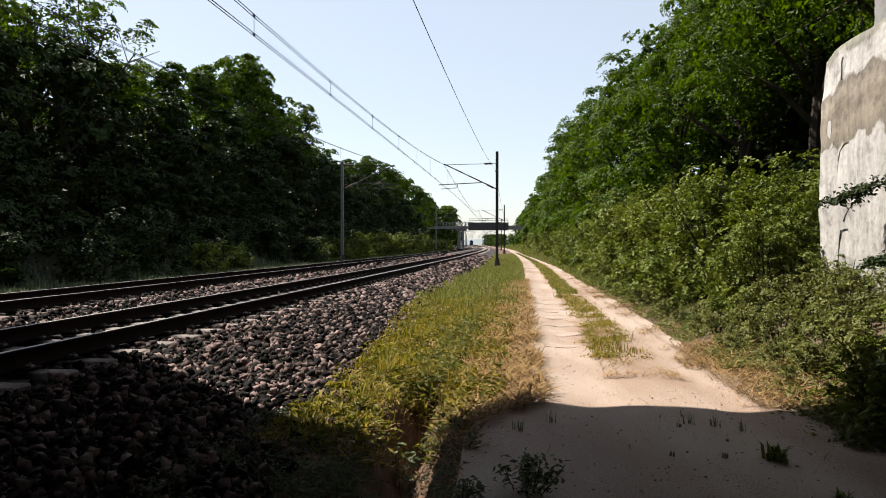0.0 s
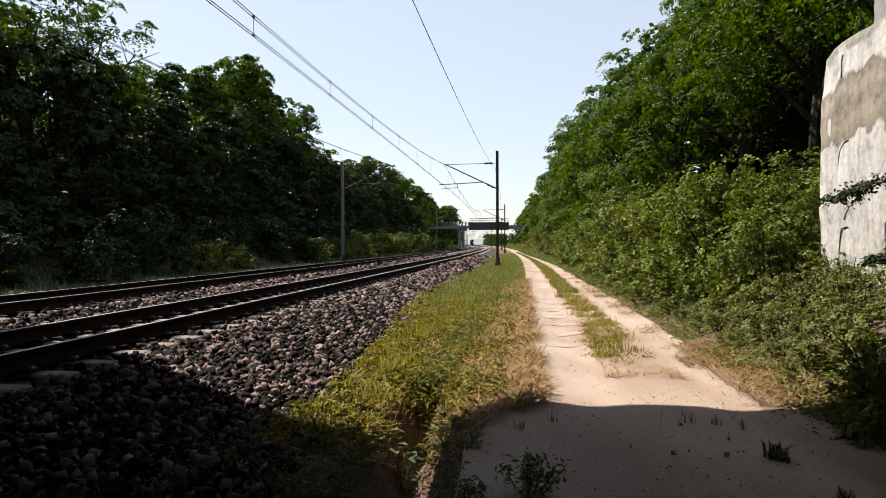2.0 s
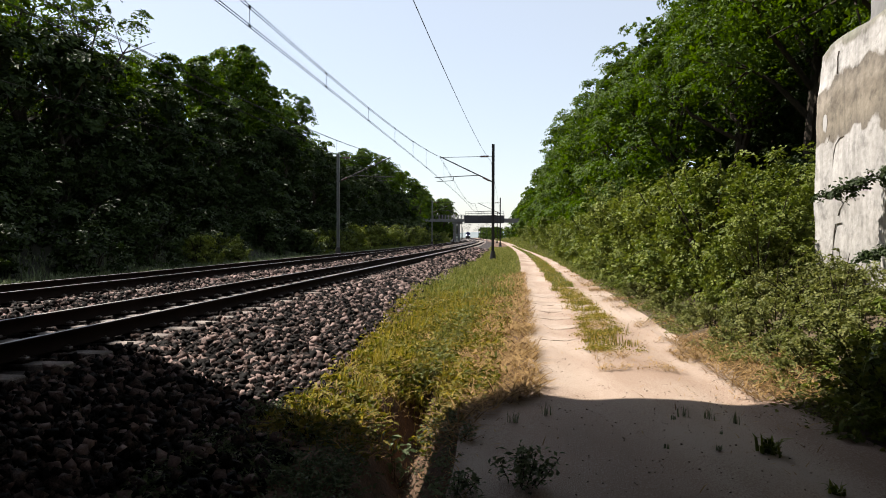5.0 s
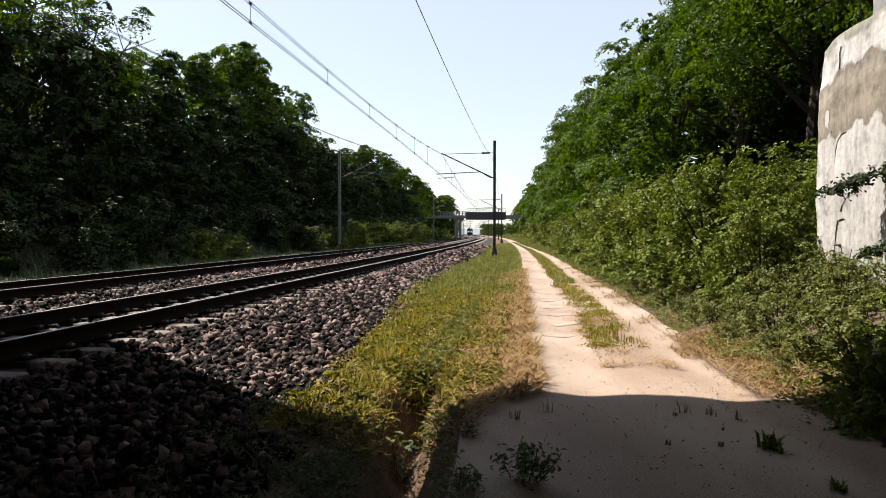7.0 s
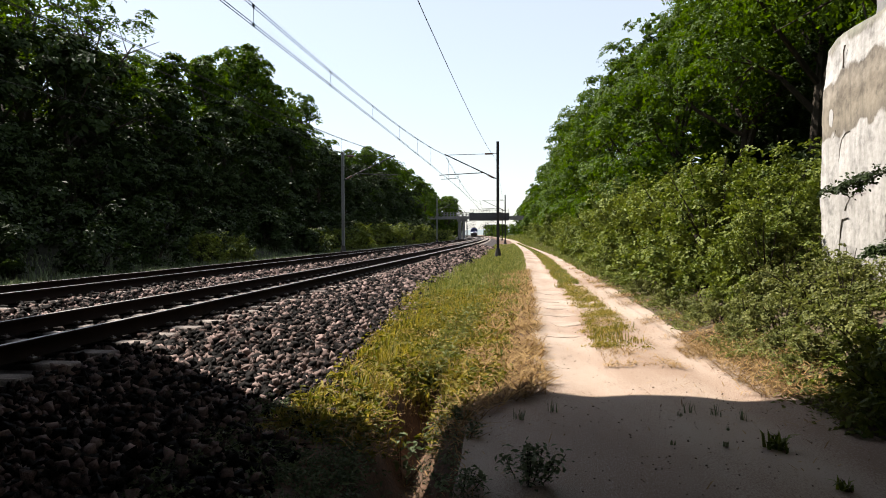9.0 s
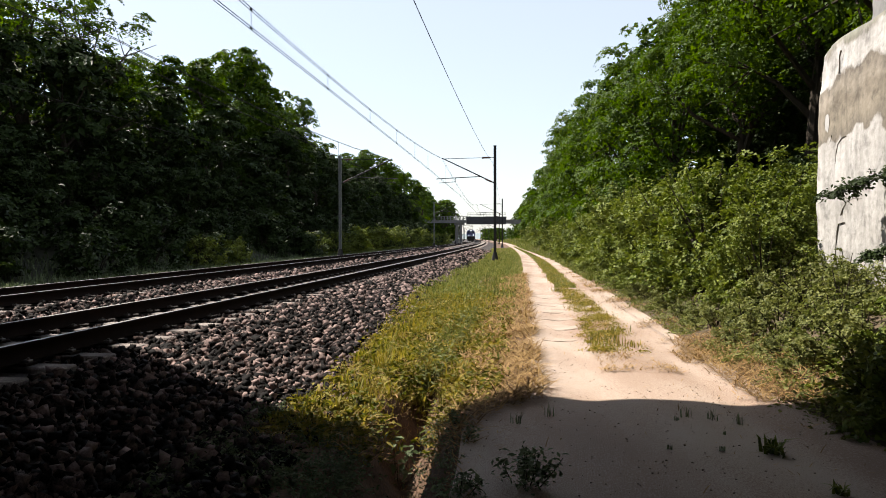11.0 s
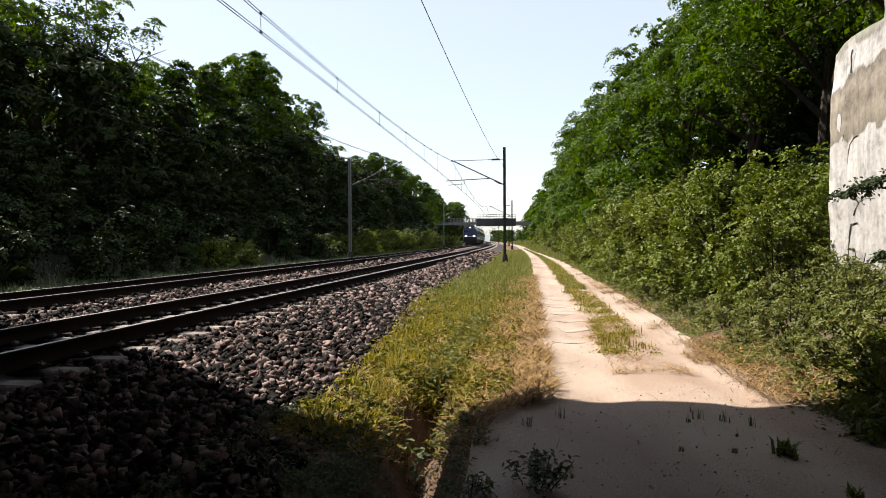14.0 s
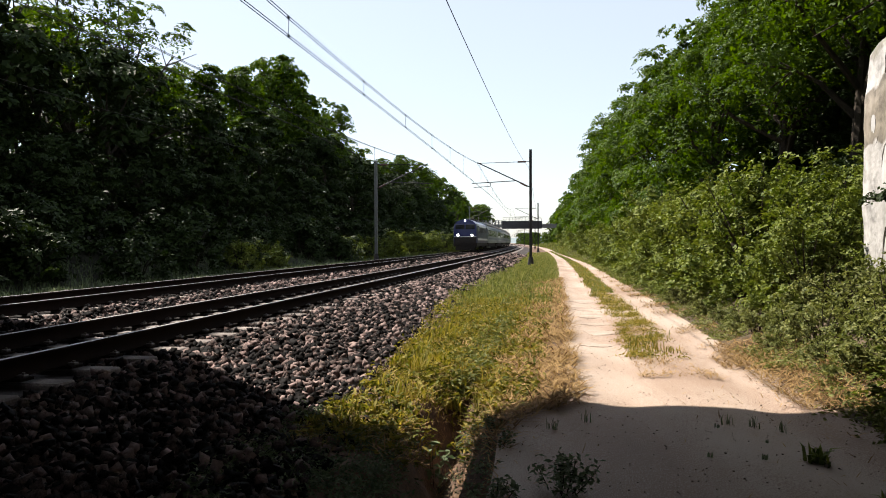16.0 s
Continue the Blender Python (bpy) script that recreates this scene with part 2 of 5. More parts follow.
def part(name, data, material, parent, label=""):
    """Links a bmesh, or a ready mesh, as one mesh object under a thing or a part."""
    if isinstance(data, bmesh.types.BMesh):
        me = bpy.data.meshes.new(name)
        bmesh.ops.recalc_face_normals(data, faces=data.faces)
        data.to_mesh(me)
        data.free()
        me.materials.append(material)
    else:
        me = data
    ob = new(name, me)
    ob.parent = parent
    return tagged(ob, label)


def thing(name, label, category, group="", kind="", m=None):
    ob = new(name)
    ob.empty_display_size = 0.2
    if m is not None:
        ob.matrix_world = m
    return tagged(ob, label, category, group, kind)


def box(bm, x0, x1, y0, y1, z0, z1, bevel=0.0):
    m = Matrix.LocRotScale(((x0 + x1) / 2, (y0 + y1) / 2, (z0 + z1) / 2), None, (x1 - x0, y1 - y0, z1 - z0))
    made = bmesh.ops.create_cube(bm, size=1, matrix=m)
    if bevel:
        edges = {e for v in made["verts"] for e in v.link_edges}
        bmesh.ops.bevel(bm, geom=list(edges), offset=bevel, segments=1, affect="EDGES")
    return bm


def boxed(*args):
    return box(bmesh.new(), *args)


def tube(bm, a, b, ra, rb=None, n=8):
    a, b = Vector(a), Vector(b)
    way = b - a
    m = Matrix.Translation((a + b) / 2) @ way.to_track_quat("Z", "Y").to_matrix().to_4x4()
    bmesh.ops.create_cone(bm, cap_ends=True, segments=n, radius1=ra, radius2=ra if rb is None else rb, depth=way.length, matrix=m)
    return bm


def tubed(*args):
    return tube(bmesh.new(), *args)


# ---- the line of the railway ----
A0, A1, A2, STRAIGHT = -6.3, 0.116, -1.3e-4, 305.0
FAR = -4.19
TOP_NEAR, TOP_FAR = 0.45, 0.53


def mid(y):
    """The near track's centre line, and its slope."""
    if y < 0:
        return A0 + A1 * y, A1
    if y < STRAIGHT:
        return A0 + A1 * y + A2 * y * y, A1 + 2 * A2 * y
    s = A1 + 2 * A2 * STRAIGHT
    return A0 + A1 * STRAIGHT + A2 * STRAIGHT ** 2 + s * (y - STRAIGHT), s


def at(y, u, z=0.0):
    """A point u metres to the right of the near track's centre, abreast of y."""
    c, s = mid(y)
    k = 1 / math.sqrt(1 + s * s)
    return Vector((c + u * k, y - u * s * k, z))


def heading(y):
    return -math.degrees(math.atan(mid(y)[1]))


def soft(a, b, x):
    t = min(1, max(0, (x - a) / (b - a)))
    return t * t * (3 - 2 * t)


def toe(y):
    return 2.95 + 1.25 * soft(26, 6, y) + 0.22 * noise.noise((0, y * 0.5, 3))


def path_left(y):
    return 6.35 + 0.13 * noise.noise((5, y * 0.45, 0)) - 0.6 * soft(8.4, 6.9, y) - 0.6 * soft(60, 140, y)


def path_right(y):
    return 8.80 + 0.16 * noise.noise((9, y * 0.4, 0)) + 0.5 * soft(9, 4, y) - 1.5 * soft(38, 120, y)


def gully_line(y):
    return 5.12 + 0.16 * max(0, 7.5 - y)


def land(u, y):
    """Height of the ground u metres right of the near track."""
    far = 1 - soft(260, 360, y) if y < 370 else 0.0
    n1 = noise.noise((u * 0.3, y * 0.3, 0))
    n2 = noise.noise((u * 1.7, y * 1.7, 4))
    if u < -7.6:
        # Far rises on both sides are added to close sky gaps under trees.
        z = 0.05 + (3.4 * soft(-9.0, -18.0, u) + 7.0 * soft(-30, -42, u)) * far + 0.25 * n1 * soft(-8.5, -12, u)
    elif u < -6.1:
        z = 0.05 + 0.20 * soft(-7.5, -6.1, u)
    elif u < -2.7:
        z = 0.25
    elif u < -2.3:
        z = 0.15 + 0.10 * soft(-2.3, -2.7, u)
    elif u < 1.65:
        z = 0.15 - 0.02 * soft(1.2, 1.65, u)
    elif u < toe(y):
        k = (u - 1.65) / (toe(y) - 1.65)
        z = 0.13 - 0.24 * k
    elif u < path_left(y):
        k = (u - toe(y)) / (path_left(y) - toe(y))
        z = -0.11 + 0.10 * k + (0.035 * n2 - 0.09) * math.sin(math.pi * k)
        z -= 0.62 * math.exp(-((u - gully_line(y) - 0.12 * n2) / 0.25) ** 2) * soft(10.0, 8.2, y)
    elif u < path_right(y):
        k = (u - path_left(y)) / (path_right(y) - path_left(y))
        z = -0.01 - 0.035 * (math.exp(-((k - 0.24) / 0.12) ** 2) + math.exp(-((k - 0.80) / 0.11) ** 2)) * min(1, 12 * k, 12 * (1 - k)) + 0.005 * n2 * math.sin(math.pi * k) 
    else:
        d = u - path_right(y)
        z = -0.01 + (0.95 * soft(0, 2.8, d) + 3.2 * soft(3, 16, d) + 6.0 * soft(16, 26, d)) * far + 0.05 * n2 * soft(0, 0.6, d)
    return z


def strip(name, rows, edges, steps, material, label, category):
    """A strip of the ground sheet between two wavering edges."""
    lo, hi = edges
    verts = []
    for y in rows:
        a, b = lo(y), hi(y)
        for s in steps:
            u = a + (b - a) * s
            verts.append(at(y, u, land(min(max(u, a + 1e-4), b - 1e-4), y)))
    w = len(steps)
    faces = [(i * w + j, i * w + j + 1, (i + 1) * w + j + 1, (i + 1) * w + j) for i in range(len(rows) - 1) for j in range(w - 1)]
    ob = new(name, mesh_from(name, verts, faces, material, True))
    return tagged(ob, label, category, kind="structure")


ROWS = [-92 + 8 * i for i in range(11)] + [-3.5 + 0.25 * i for i in range(95)] + [20.5 + i for i in range(60)] + [81 + 3 * i for i in range(74)] + [305 + 25 * i for i in range(28)] + [1100, 1600, 2600]
EVEN = [i / 40 for i in range(41)]
WIDE = [(i / 40) ** 2.6 for i in range(41)]
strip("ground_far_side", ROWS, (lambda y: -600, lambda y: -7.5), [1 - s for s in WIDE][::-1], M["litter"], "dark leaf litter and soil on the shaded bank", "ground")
strip("ballast_bed", ROWS, (lambda y: -7.5, toe), [i / 72 for i in range(73)], M["bed"], "near-black brown ballast bed that carries the shade between stones", "ballast")
strip("verge", ROWS, (toe, path_left), EVEN, M["verge"], "dry sandy verge with mown straw and a gully", "ground")
strip("dirt_path", ROWS, (path_left, path_right), EVEN, M["path"], "pale sandy dirt track with two worn ruts", "path")
strip("ground_near_side", ROWS, (path_right, lambda y: 600), WIDE, M["soil"], "rising soil bank under bushes and trees", "ground")


# ---- tracks ----
RAIL_HIGH, PLATE, PITCH, FIRST = 0.205, 0.03, 0.765, 4.93
PROFILE = ((-0.07, 0), (0.07, 0), (0.07, 0.012), (0.012, 0.03), (0.012, 0.125), (0.034, 0.138), (0.036, 0.165), (0.03, 0.172),
           (-0.03, 0.172), (-0.036, 0.165), (-0.034, 0.138), (-0.012, 0.125), (-0.012, 0.03), (-0.07, 0.012))
RAIL_ROWS = [-30 + 5 * i for i in range(68)] + [310 + 30 * i for i in range(20)]


def rail(parent, u, top):
    k = len(PROFILE)
    verts = [at(y, u + a, top - RAIL_HIGH + b * RAIL_HIGH / 0.172) for y in RAIL_ROWS for a, b in PROFILE]
    faces = [(i * k + j, i * k + (j + 1) % k, (i + 1) * k + (j + 1) % k, (i + 1) * k + j) for i in range(len(RAIL_ROWS) - 1) for j in range(k)]
    me = mesh_from("rail", verts, faces, M["rust"])
    me.materials.append(M["head"])
    for p in me.polygons:
        if p.index % k == 7:
            p.material_index = 1
    return part("rail", me, None, parent)


def sleeper_mesh():
    bm = bmesh.new()
    for s in (-1, 1):
        box(bm, min(s * 0.42, s * 1.36), max(s * 0.42, s * 1.36), -0.14, 0.14, -0.2, 0.0, 0.02)
    box(bm, -0.45, 0.45, -0.11, 0.11, -0.2, -0.035, 0.01)
    concrete = len(bm.faces)
    for s in (-0.753, 0.753):
        box(bm, s - 0.16, s + 0.16, -0.10, 0.10, -0.005, PLATE, 0.006)
    bm.faces.ensure_lookup_table()
    for f in bm.faces[concrete:]:
        f.material_index = 1
    me = bpy.data.meshes.new("sleeper")
    bm.to_mesh(me)
    bm.free()
    me.materials.append(M["seat"])
    me.materials.append(M["rust"])
    return me


SLEEPER = sleeper_mesh()
clip_bm = bmesh.new()
box(clip_bm, -0.045, 0.045, -0.04, 0.04, 0, 0.03, 0.008)
tube(clip_bm, (0.01, 0, 0.03), (0.01, 0, 0.05), 0.016, 0.016, 6)
CLIP = bpy.data.meshes.new("rail_clip")
clip_bm.to_mesh(CLIP)
clip_bm.free()
CLIP.materials.append(M["clip"])


def track(u, top, label):
    ob = thing("railway_track", label, "railway track", "the two tracks", "structure")
    for s in (-0.753, 0.753):
        rail(ob, u + s, top)
    base = top - RAIL_HIGH - PLATE
    y = FIRST
    for i in range(110):
        yy = y + i * PITCH
        o = part("sleeper", SLEEPER, None, ob)
        o.matrix_world = Matrix.Translation(at(yy, u, base - 0.002)) @ pose(0, 0, 0, 0, 0, heading(yy) + random.uniform(-0.4, 0.4))
        if i < 36:
            for s in (-0.753, 0.753):
                for e in (-0.105, 0.105):
                    c = part("rail_clip", CLIP, None, o)
                    c.matrix_basis = pose(s + e, 0, PLATE, 0, 0, 0 if e > 0 else 180)
    v = np.array([w.co[:] for w in SLEEPER.vertices])
    polys = [tuple(p.vertices) for p in SLEEPER.polygons if len(p.vertices) == 4 and p.material_index == 0]
    allv, allf, count = [], [], 0
    for yy in [y - PITCH * k for k in range(1, 24)] + [y + PITCH * (110 + k) for k in range(330)]:
        m = np.array(Matrix.Translation(at(yy, u, base - 0.002)) @ pose(0, 0, 0, 0, 0, heading(yy)))
        allv.append(v @ m[:3, :3].T + m[:3, 3])
        allf.append(np.array(polys) + count)
        count += len(v)
    far = part("far_sleepers", mesh_from("far_sleepers", np.concatenate(allv), np.concatenate(allf), M["sleeper"]), None, ob)
    tagged(far, kind="stuff")
    return ob


track(0.0, TOP_NEAR, "railway track with rusty rails on pale concrete sleepers")
track(FAR, TOP_FAR, "farther railway track with rusty rails on concrete sleepers")


# ---- the bridge overhead ----
def prism(bm, outline, z0, z1):
    lo = [bm.verts.new((x, y, z0)) for x, y in outline]
    hi = [bm.verts.new((x, y, z1)) for x, y in outline]
    n = len(lo)
    bm.faces.new(lo[::-1])
    bm.faces.new(hi)
    for i in range(n):
        bm.faces.new((lo[i], lo[(i + 1) % n], hi[(i + 1) % n], hi[i]))
    return bm


def near_bridge():
    ob = thing("road_bridge", "old concrete road bridge passing over the tracks and path", "bridge", kind="structure")
    # Deck and pier are unseen; deck edge is shaped to cast the shadow line.
    deck = [(10.5, 8.0), (-1.1, 10.3), (-3.6, 10.72), (-4.2, 10.35), (-4.95, 9.8), (-6.0, 10.15), (-8.2, 12.2), (-9.4, 13.2), (-12.5, 15.6), (-20, 18.0), (-20, -11), (10.5, -11)]
    part("deck", prism(bmesh.new(), deck, 6.6, 7.5), M["grey"], ob)
    pier = [at(16, -9.4)[:2], at(16, -10.6)[:2], at(-16, -10.6)[:2], at(-16, -9.4)[:2]]
    part("pier", prism(bmesh.new(), pier, -0.5, 6.6), M["grey"], ob)
    return ob


near_bridge()


def abutment():
    """The worn end of the bridge's abutment beside the path."""
    ob = thing("bridge_abutment", "worn whitewashed concrete abutment with cracks and lost plaster", "abutment", kind="structure")
    y1, u0 = 13.5, 11.3
    def face(y0, yb, ua, ub, z0, z1, bow, seed):
        ny, nz, verts = 90, 40, []
        for i in range(ny + 1):
            for j in range(nz + 1):
                y, k = yb + (y0 - yb) * i / ny, j / nz
                worn = 0.05 * noise.noise((y * 0.9, k * 4, seed)) + 0.02 * noise.noise((y * 4, k * 14, seed))
                z = z0 + (z1 - z0) * k
                end = 0.10 * k ** 9 * soft(2.0, 0, yb - y)
                z -= 0.16 * k ** 10 * soft(0.45, 0, yb - y) + 0.06 * k ** 8 * (1 + noise.noise((y * 1.3, 2, seed)))
                verts.append(at(y + (worn + 0.08 * noise.noise((3, k * 3, seed)) - end) * soft(0.6, 0, yb - y), ua - worn - bow * 0.08 * math.sin(k * 3), z))
        w = nz + 1
        n0 = len(verts)
        for i in range(ny + 1):
            for j in range(nz + 1):
                p = verts[i * w + j]
                verts.append(p + Vector((ub - ua, -(ub - ua) * 0.114, 0)))
        q = [(i * w + j, i * w + j + 1, (i + 1) * w + j + 1, (i + 1) * w + j) for i in range(ny) for j in range(nz)]
        q += [(n0 + a, n0 + d, n0 + c, n0 + b) for a, b, c, d in q]
        q += [(j, n0 + j, n0 + j + 1, j + 1) for j in range(nz)]
        q += [(i * w + nz, n0 + i * w + nz, n0 + (i + 1) * w + nz, (i + 1) * w + nz) for i in range(ny)]
        return verts, q
    v, q = face(-16, y1, u0, u0 + 1.4, -0.2, 4.85, 1, 7)
    part("wall_face", mesh_from("wall_face", v, q, M["concrete"], False), None, ob)
    def crack(pts, wide, name="crack", material="crack"):
        bm = bmesh.new()
        rows = []
        for i, (y, z) in enumerate(pts):
            k = 0.24 * wide * (1 if 0 < i < len(pts) - 1 else 0.25)
            rows.append([bm.verts.new(at(y, u0 - 0.075 - d, z + e)) for d, e in ((0.0, -k), (0.004, 0), (-0.02, k))])
        for a, b in zip(rows, rows[1:]):
            for i in range(3):
                bm.faces.new((a[i], a[(i + 1) % 3], b[(i + 1) % 3], b[i]))
        part(name, bm, M[material], ob)
    def flake(y, z, ry, rz):
        bm = bmesh.new()
        outer, inner = [], []
        for i in range(14):
            a = 2 * math.pi * i / 14
            k = 1 + 0.12 * noise.noise((i * 0.9, y, z))
            outer.append(bm.verts.new(at(y + math.cos(a) * ry * k, u0 + 0.05, z + math.sin(a) * rz * k)))
            inner.append(bm.verts.new(at(y + math.cos(a) * ry * k * 0.93, u0 - 0.072, z + math.sin(a) * rz * k * 0.95)))
        bm.faces.new(inner)
        for i in range(14):
            bm.faces.new((outer[i], outer[(i + 1) % 14], inner[(i + 1) % 14], inner[i]))
        part("flake", bm, M["flake"], ob, "loose oval flake of white plaster")
    flake(13.15, 3.48, 0.085, 0.16)
    crack([(13.0, 2.45), (12.85, 2.7), (12.82, 2.8), (12.8, 2.95), (12.74, 3.08), (12.6, 3.17), (12.45, 3.18)], 0.03)
    crack([(13.25, 3.08), (13.1, 3.11), (13.0, 3.18), (12.96, 3.26)], 0.03)
    crack([(12.8, 1.3), (12.78, 1.5), (12.75, 1.7), (12.7, 1.82), (12.5, 1.84)], 0.02)
    crack([(12.62, 1.95), (12.55, 2.05), (12.4, 2.16), (12.2, 2.2), (11.9, 2.18)], 0.04)
    crack([(12.72, 4.2), (12.7, 4.32), (12.71, 4.45), (12.66, 4.55)], 0.02)
    v, q = face(-16, y1 - 0.35, u0 + 0.62, u0 + 1.6, 4.6, 6.6, 0, 3)
    part("back_wall", mesh_from("back_wall", v, q, M["grey"], False), None, ob)
    return ob


abutment()


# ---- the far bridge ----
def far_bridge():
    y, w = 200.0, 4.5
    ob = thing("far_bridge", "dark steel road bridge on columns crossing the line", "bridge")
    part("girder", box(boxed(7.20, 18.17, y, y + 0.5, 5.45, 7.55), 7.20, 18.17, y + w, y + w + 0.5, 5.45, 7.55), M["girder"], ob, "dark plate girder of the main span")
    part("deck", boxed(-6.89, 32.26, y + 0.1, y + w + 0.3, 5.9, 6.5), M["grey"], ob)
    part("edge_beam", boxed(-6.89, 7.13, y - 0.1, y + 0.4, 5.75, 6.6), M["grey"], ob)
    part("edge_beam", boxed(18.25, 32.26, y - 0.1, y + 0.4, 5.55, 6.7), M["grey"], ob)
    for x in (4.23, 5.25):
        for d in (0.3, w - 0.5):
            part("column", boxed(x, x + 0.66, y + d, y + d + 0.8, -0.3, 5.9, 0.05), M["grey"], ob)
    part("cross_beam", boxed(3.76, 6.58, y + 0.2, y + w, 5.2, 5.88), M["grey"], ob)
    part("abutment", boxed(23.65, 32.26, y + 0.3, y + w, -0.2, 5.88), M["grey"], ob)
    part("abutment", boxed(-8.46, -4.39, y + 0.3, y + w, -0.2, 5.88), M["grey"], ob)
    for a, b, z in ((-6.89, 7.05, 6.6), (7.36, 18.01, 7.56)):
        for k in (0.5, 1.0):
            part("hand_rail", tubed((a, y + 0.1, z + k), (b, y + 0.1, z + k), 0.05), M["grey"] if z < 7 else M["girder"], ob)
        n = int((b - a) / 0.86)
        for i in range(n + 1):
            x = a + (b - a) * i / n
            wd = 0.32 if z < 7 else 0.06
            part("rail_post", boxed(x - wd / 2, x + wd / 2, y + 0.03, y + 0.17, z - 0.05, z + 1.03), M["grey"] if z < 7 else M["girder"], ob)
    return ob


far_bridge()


# ---- overhead line ----
CONTACT, STAG = 5.92, 0.55


def mast(y, u, to, height, label, group):
    """A steel mast with its cantilever, reaching to the wire at offset `to`."""
    ground = land(u, y) - 0.05
    m = Matrix.Translation(at(y, u, ground)) @ pose(0, 0, 0, 0, 0, heading(y))
    ob = thing("catenary_mast", label, "catenary mast", group, m=m)
    s = 1 if to > u else -1
    reach = abs(to - u)
    bm = bmesh.new()
    for a in (-0.09, 0.09):
        box(bm, a - 0.012, a + 0.012, -0.10, 0.10, 0.3, height)
    box(bm, -0.085, 0.085, -0.012, 0.012, 0.3, height - 0.002)
    part("post", bm, M["pole"] if s < 0 else M["mastgrey"], ob)
    foot = bmesh.new()
    box(foot, -0.36, 0.36, -0.36, 0.36, -0.4, 0.10, 0.05)
    part("foundation", foot, M["grey"], ob)
    part("base_shoe", tubed((0, 0, 0.08), (0, 0, 0.75), 0.27, 0.15, 8), M["pole"], ob)
    z1, z2 = 5.92, 7.78
    tip = s * (reach + 0.1)
    part("cantilever_tube", tubed((0.1 * s, 0, z1), (tip, 0, z2), 0.045, 0.04), M["pole"], ob)
    part("stay_tube", tubed((0.1 * s, 0, z2), (tip, 0, z2 - 0.06), 0.02), M["wire"], ob)
    part("stay_insulator", tubed((0.35 * s, 0, z2), (0.95 * s, 0, z2 - 0.01), 0.07), M["insulator"], ob)
    part("tube_insulator", tubed((0.25 * s, 0, z1 + 0.05), (0.75 * s, 0, z1 + 0.3), 0.07), M["insulator"], ob)
    za = 6.28
    xa = 0.1 * s + (tip - 0.1 * s) * (za + 0.1 - z1) / (z2 - z1)
    part("registration_tube", tubed((xa, 0, za + 0.1), (s * (reach + 0.5), 0, za - 0.05), 0.032), M["pole"], ob)
    part("steady_arm", tubed((s * (reach - 0.9), 0, za - 0.28), (s * (reach + 0.35), 0, za - 0.36), 0.02), M["pole"], ob)
    part("drop_bracket", tubed((s * (reach - 0.9), 0, za + 0.02), (s * (reach - 0.9), 0, za - 0.3), 0.02), M["pole"], ob)
    return ob


RIGHT_MASTS = [-18.0, 54.0, 127.0, 199.5, 272.0, 344.0, 416.0, 488.0, 560.0]
for i, y in enumerate(RIGHT_MASTS):
    mast(y, 4.45, 0.6, 8.68, "dark steel catenary mast on the grass verge", "masts along the near track")
for i, y in enumerate(RIGHT_MASTS):
    mast(y + 2.0, -7.75, FAR + 0.5, 8.1, "dark steel catenary mast at the foot of the wooded bank", "masts along the far track")


def wire(name, label, u, z_of, a, b, r, group=""):
    cu = bpy.data.curves.new(name, "CURVE")
    cu.dimensions, cu.bevel_depth, cu.bevel_resolution = "3D", r, 1
    n = int((b - a) / 3)
    sp = cu.splines.new("POLY")
    sp.points.add(n)
    for i in range(n + 1):
        y = a + (b - a) * i / n
        sp.points[i].co = (*at(y, u(y), z_of(y)), 1)
    cu.materials.append(M["wire"])
    return tagged(new(name, cu), label, "wire", group)


def span(y):
    """How far along its span y lies, from 0 at a mast to 1 at the next."""
    for a, b in zip(RIGHT_MASTS, RIGHT_MASTS[1:]):
        if a <= y <= b:
            return (y - a) / (b - a)
    return 0.0


def stagger(y):
    """The wires swing from side to side of the track's centre, mast by mast."""
    if y < 54:
        return 0.50 + 0.0050 * (54 - y)
    return 0.50 - 0.5 * soft(54, 127, y) + 0.5 * soft(127, 199, y)


def carrier(y):
    k = span(y)
    return CONTACT + 0.38 + 1.25 * (2 * k - 1) ** 2


for u0, g in ((0.0, "wires over the near track"), (FAR, "wires over the far track")):
    lift = 0.0 if u0 == 0 else 0.1
    for d in (-0.035, 0.035):
        wire("contact_wire", "thin dark copper contact wire above the track", lambda y: u0 + d + stagger(y), lambda y: CONTACT + lift, -18, 560, 0.0085, g)
        wire("carrier_wire", "thin dark carrier wire sagging between masts", lambda y: u0 + d + stagger(y), lambda y: carrier(y) + lift, -18, 560, 0.0085, g)
    k = 0
    for y in range(-12, 190):
        if (y - 3) % 6 == 0 and not 50 < y < 57:
            d = tubed(at(y, u0 + stagger(y), CONTACT + lift - 0.03), at(y, u0 + stagger(y), carrier(y) + lift + 0.03), 0.006, 0.006, 5)
            for z in (CONTACT + lift, carrier(y) + lift):
                c = at(y, u0 + stagger(y), z)
                box(d, c.x - 0.022, c.x + 0.022, c.y - 0.02, c.y + 0.02, c.z - 0.032, c.z + 0.032)
            tagged(part("dropper", d, M["wire"], None), "thin dropper joining carrier and contact wires", "dropper", g)
wire("earth_wire", "single thin wire slung along the far masts", lambda y: -7.6, lambda y: 5.75 + 1.2 * (2 * span(y - 2) - 1) ** 2, -16, 560, 0.009)
wire("earth_wire", "single thin wire slung along the masts", lambda y: 4.3, lambda y: 5.85 + 1.35 * (2 * span(y) - 1) ** 2, -18, 560, 0.009)


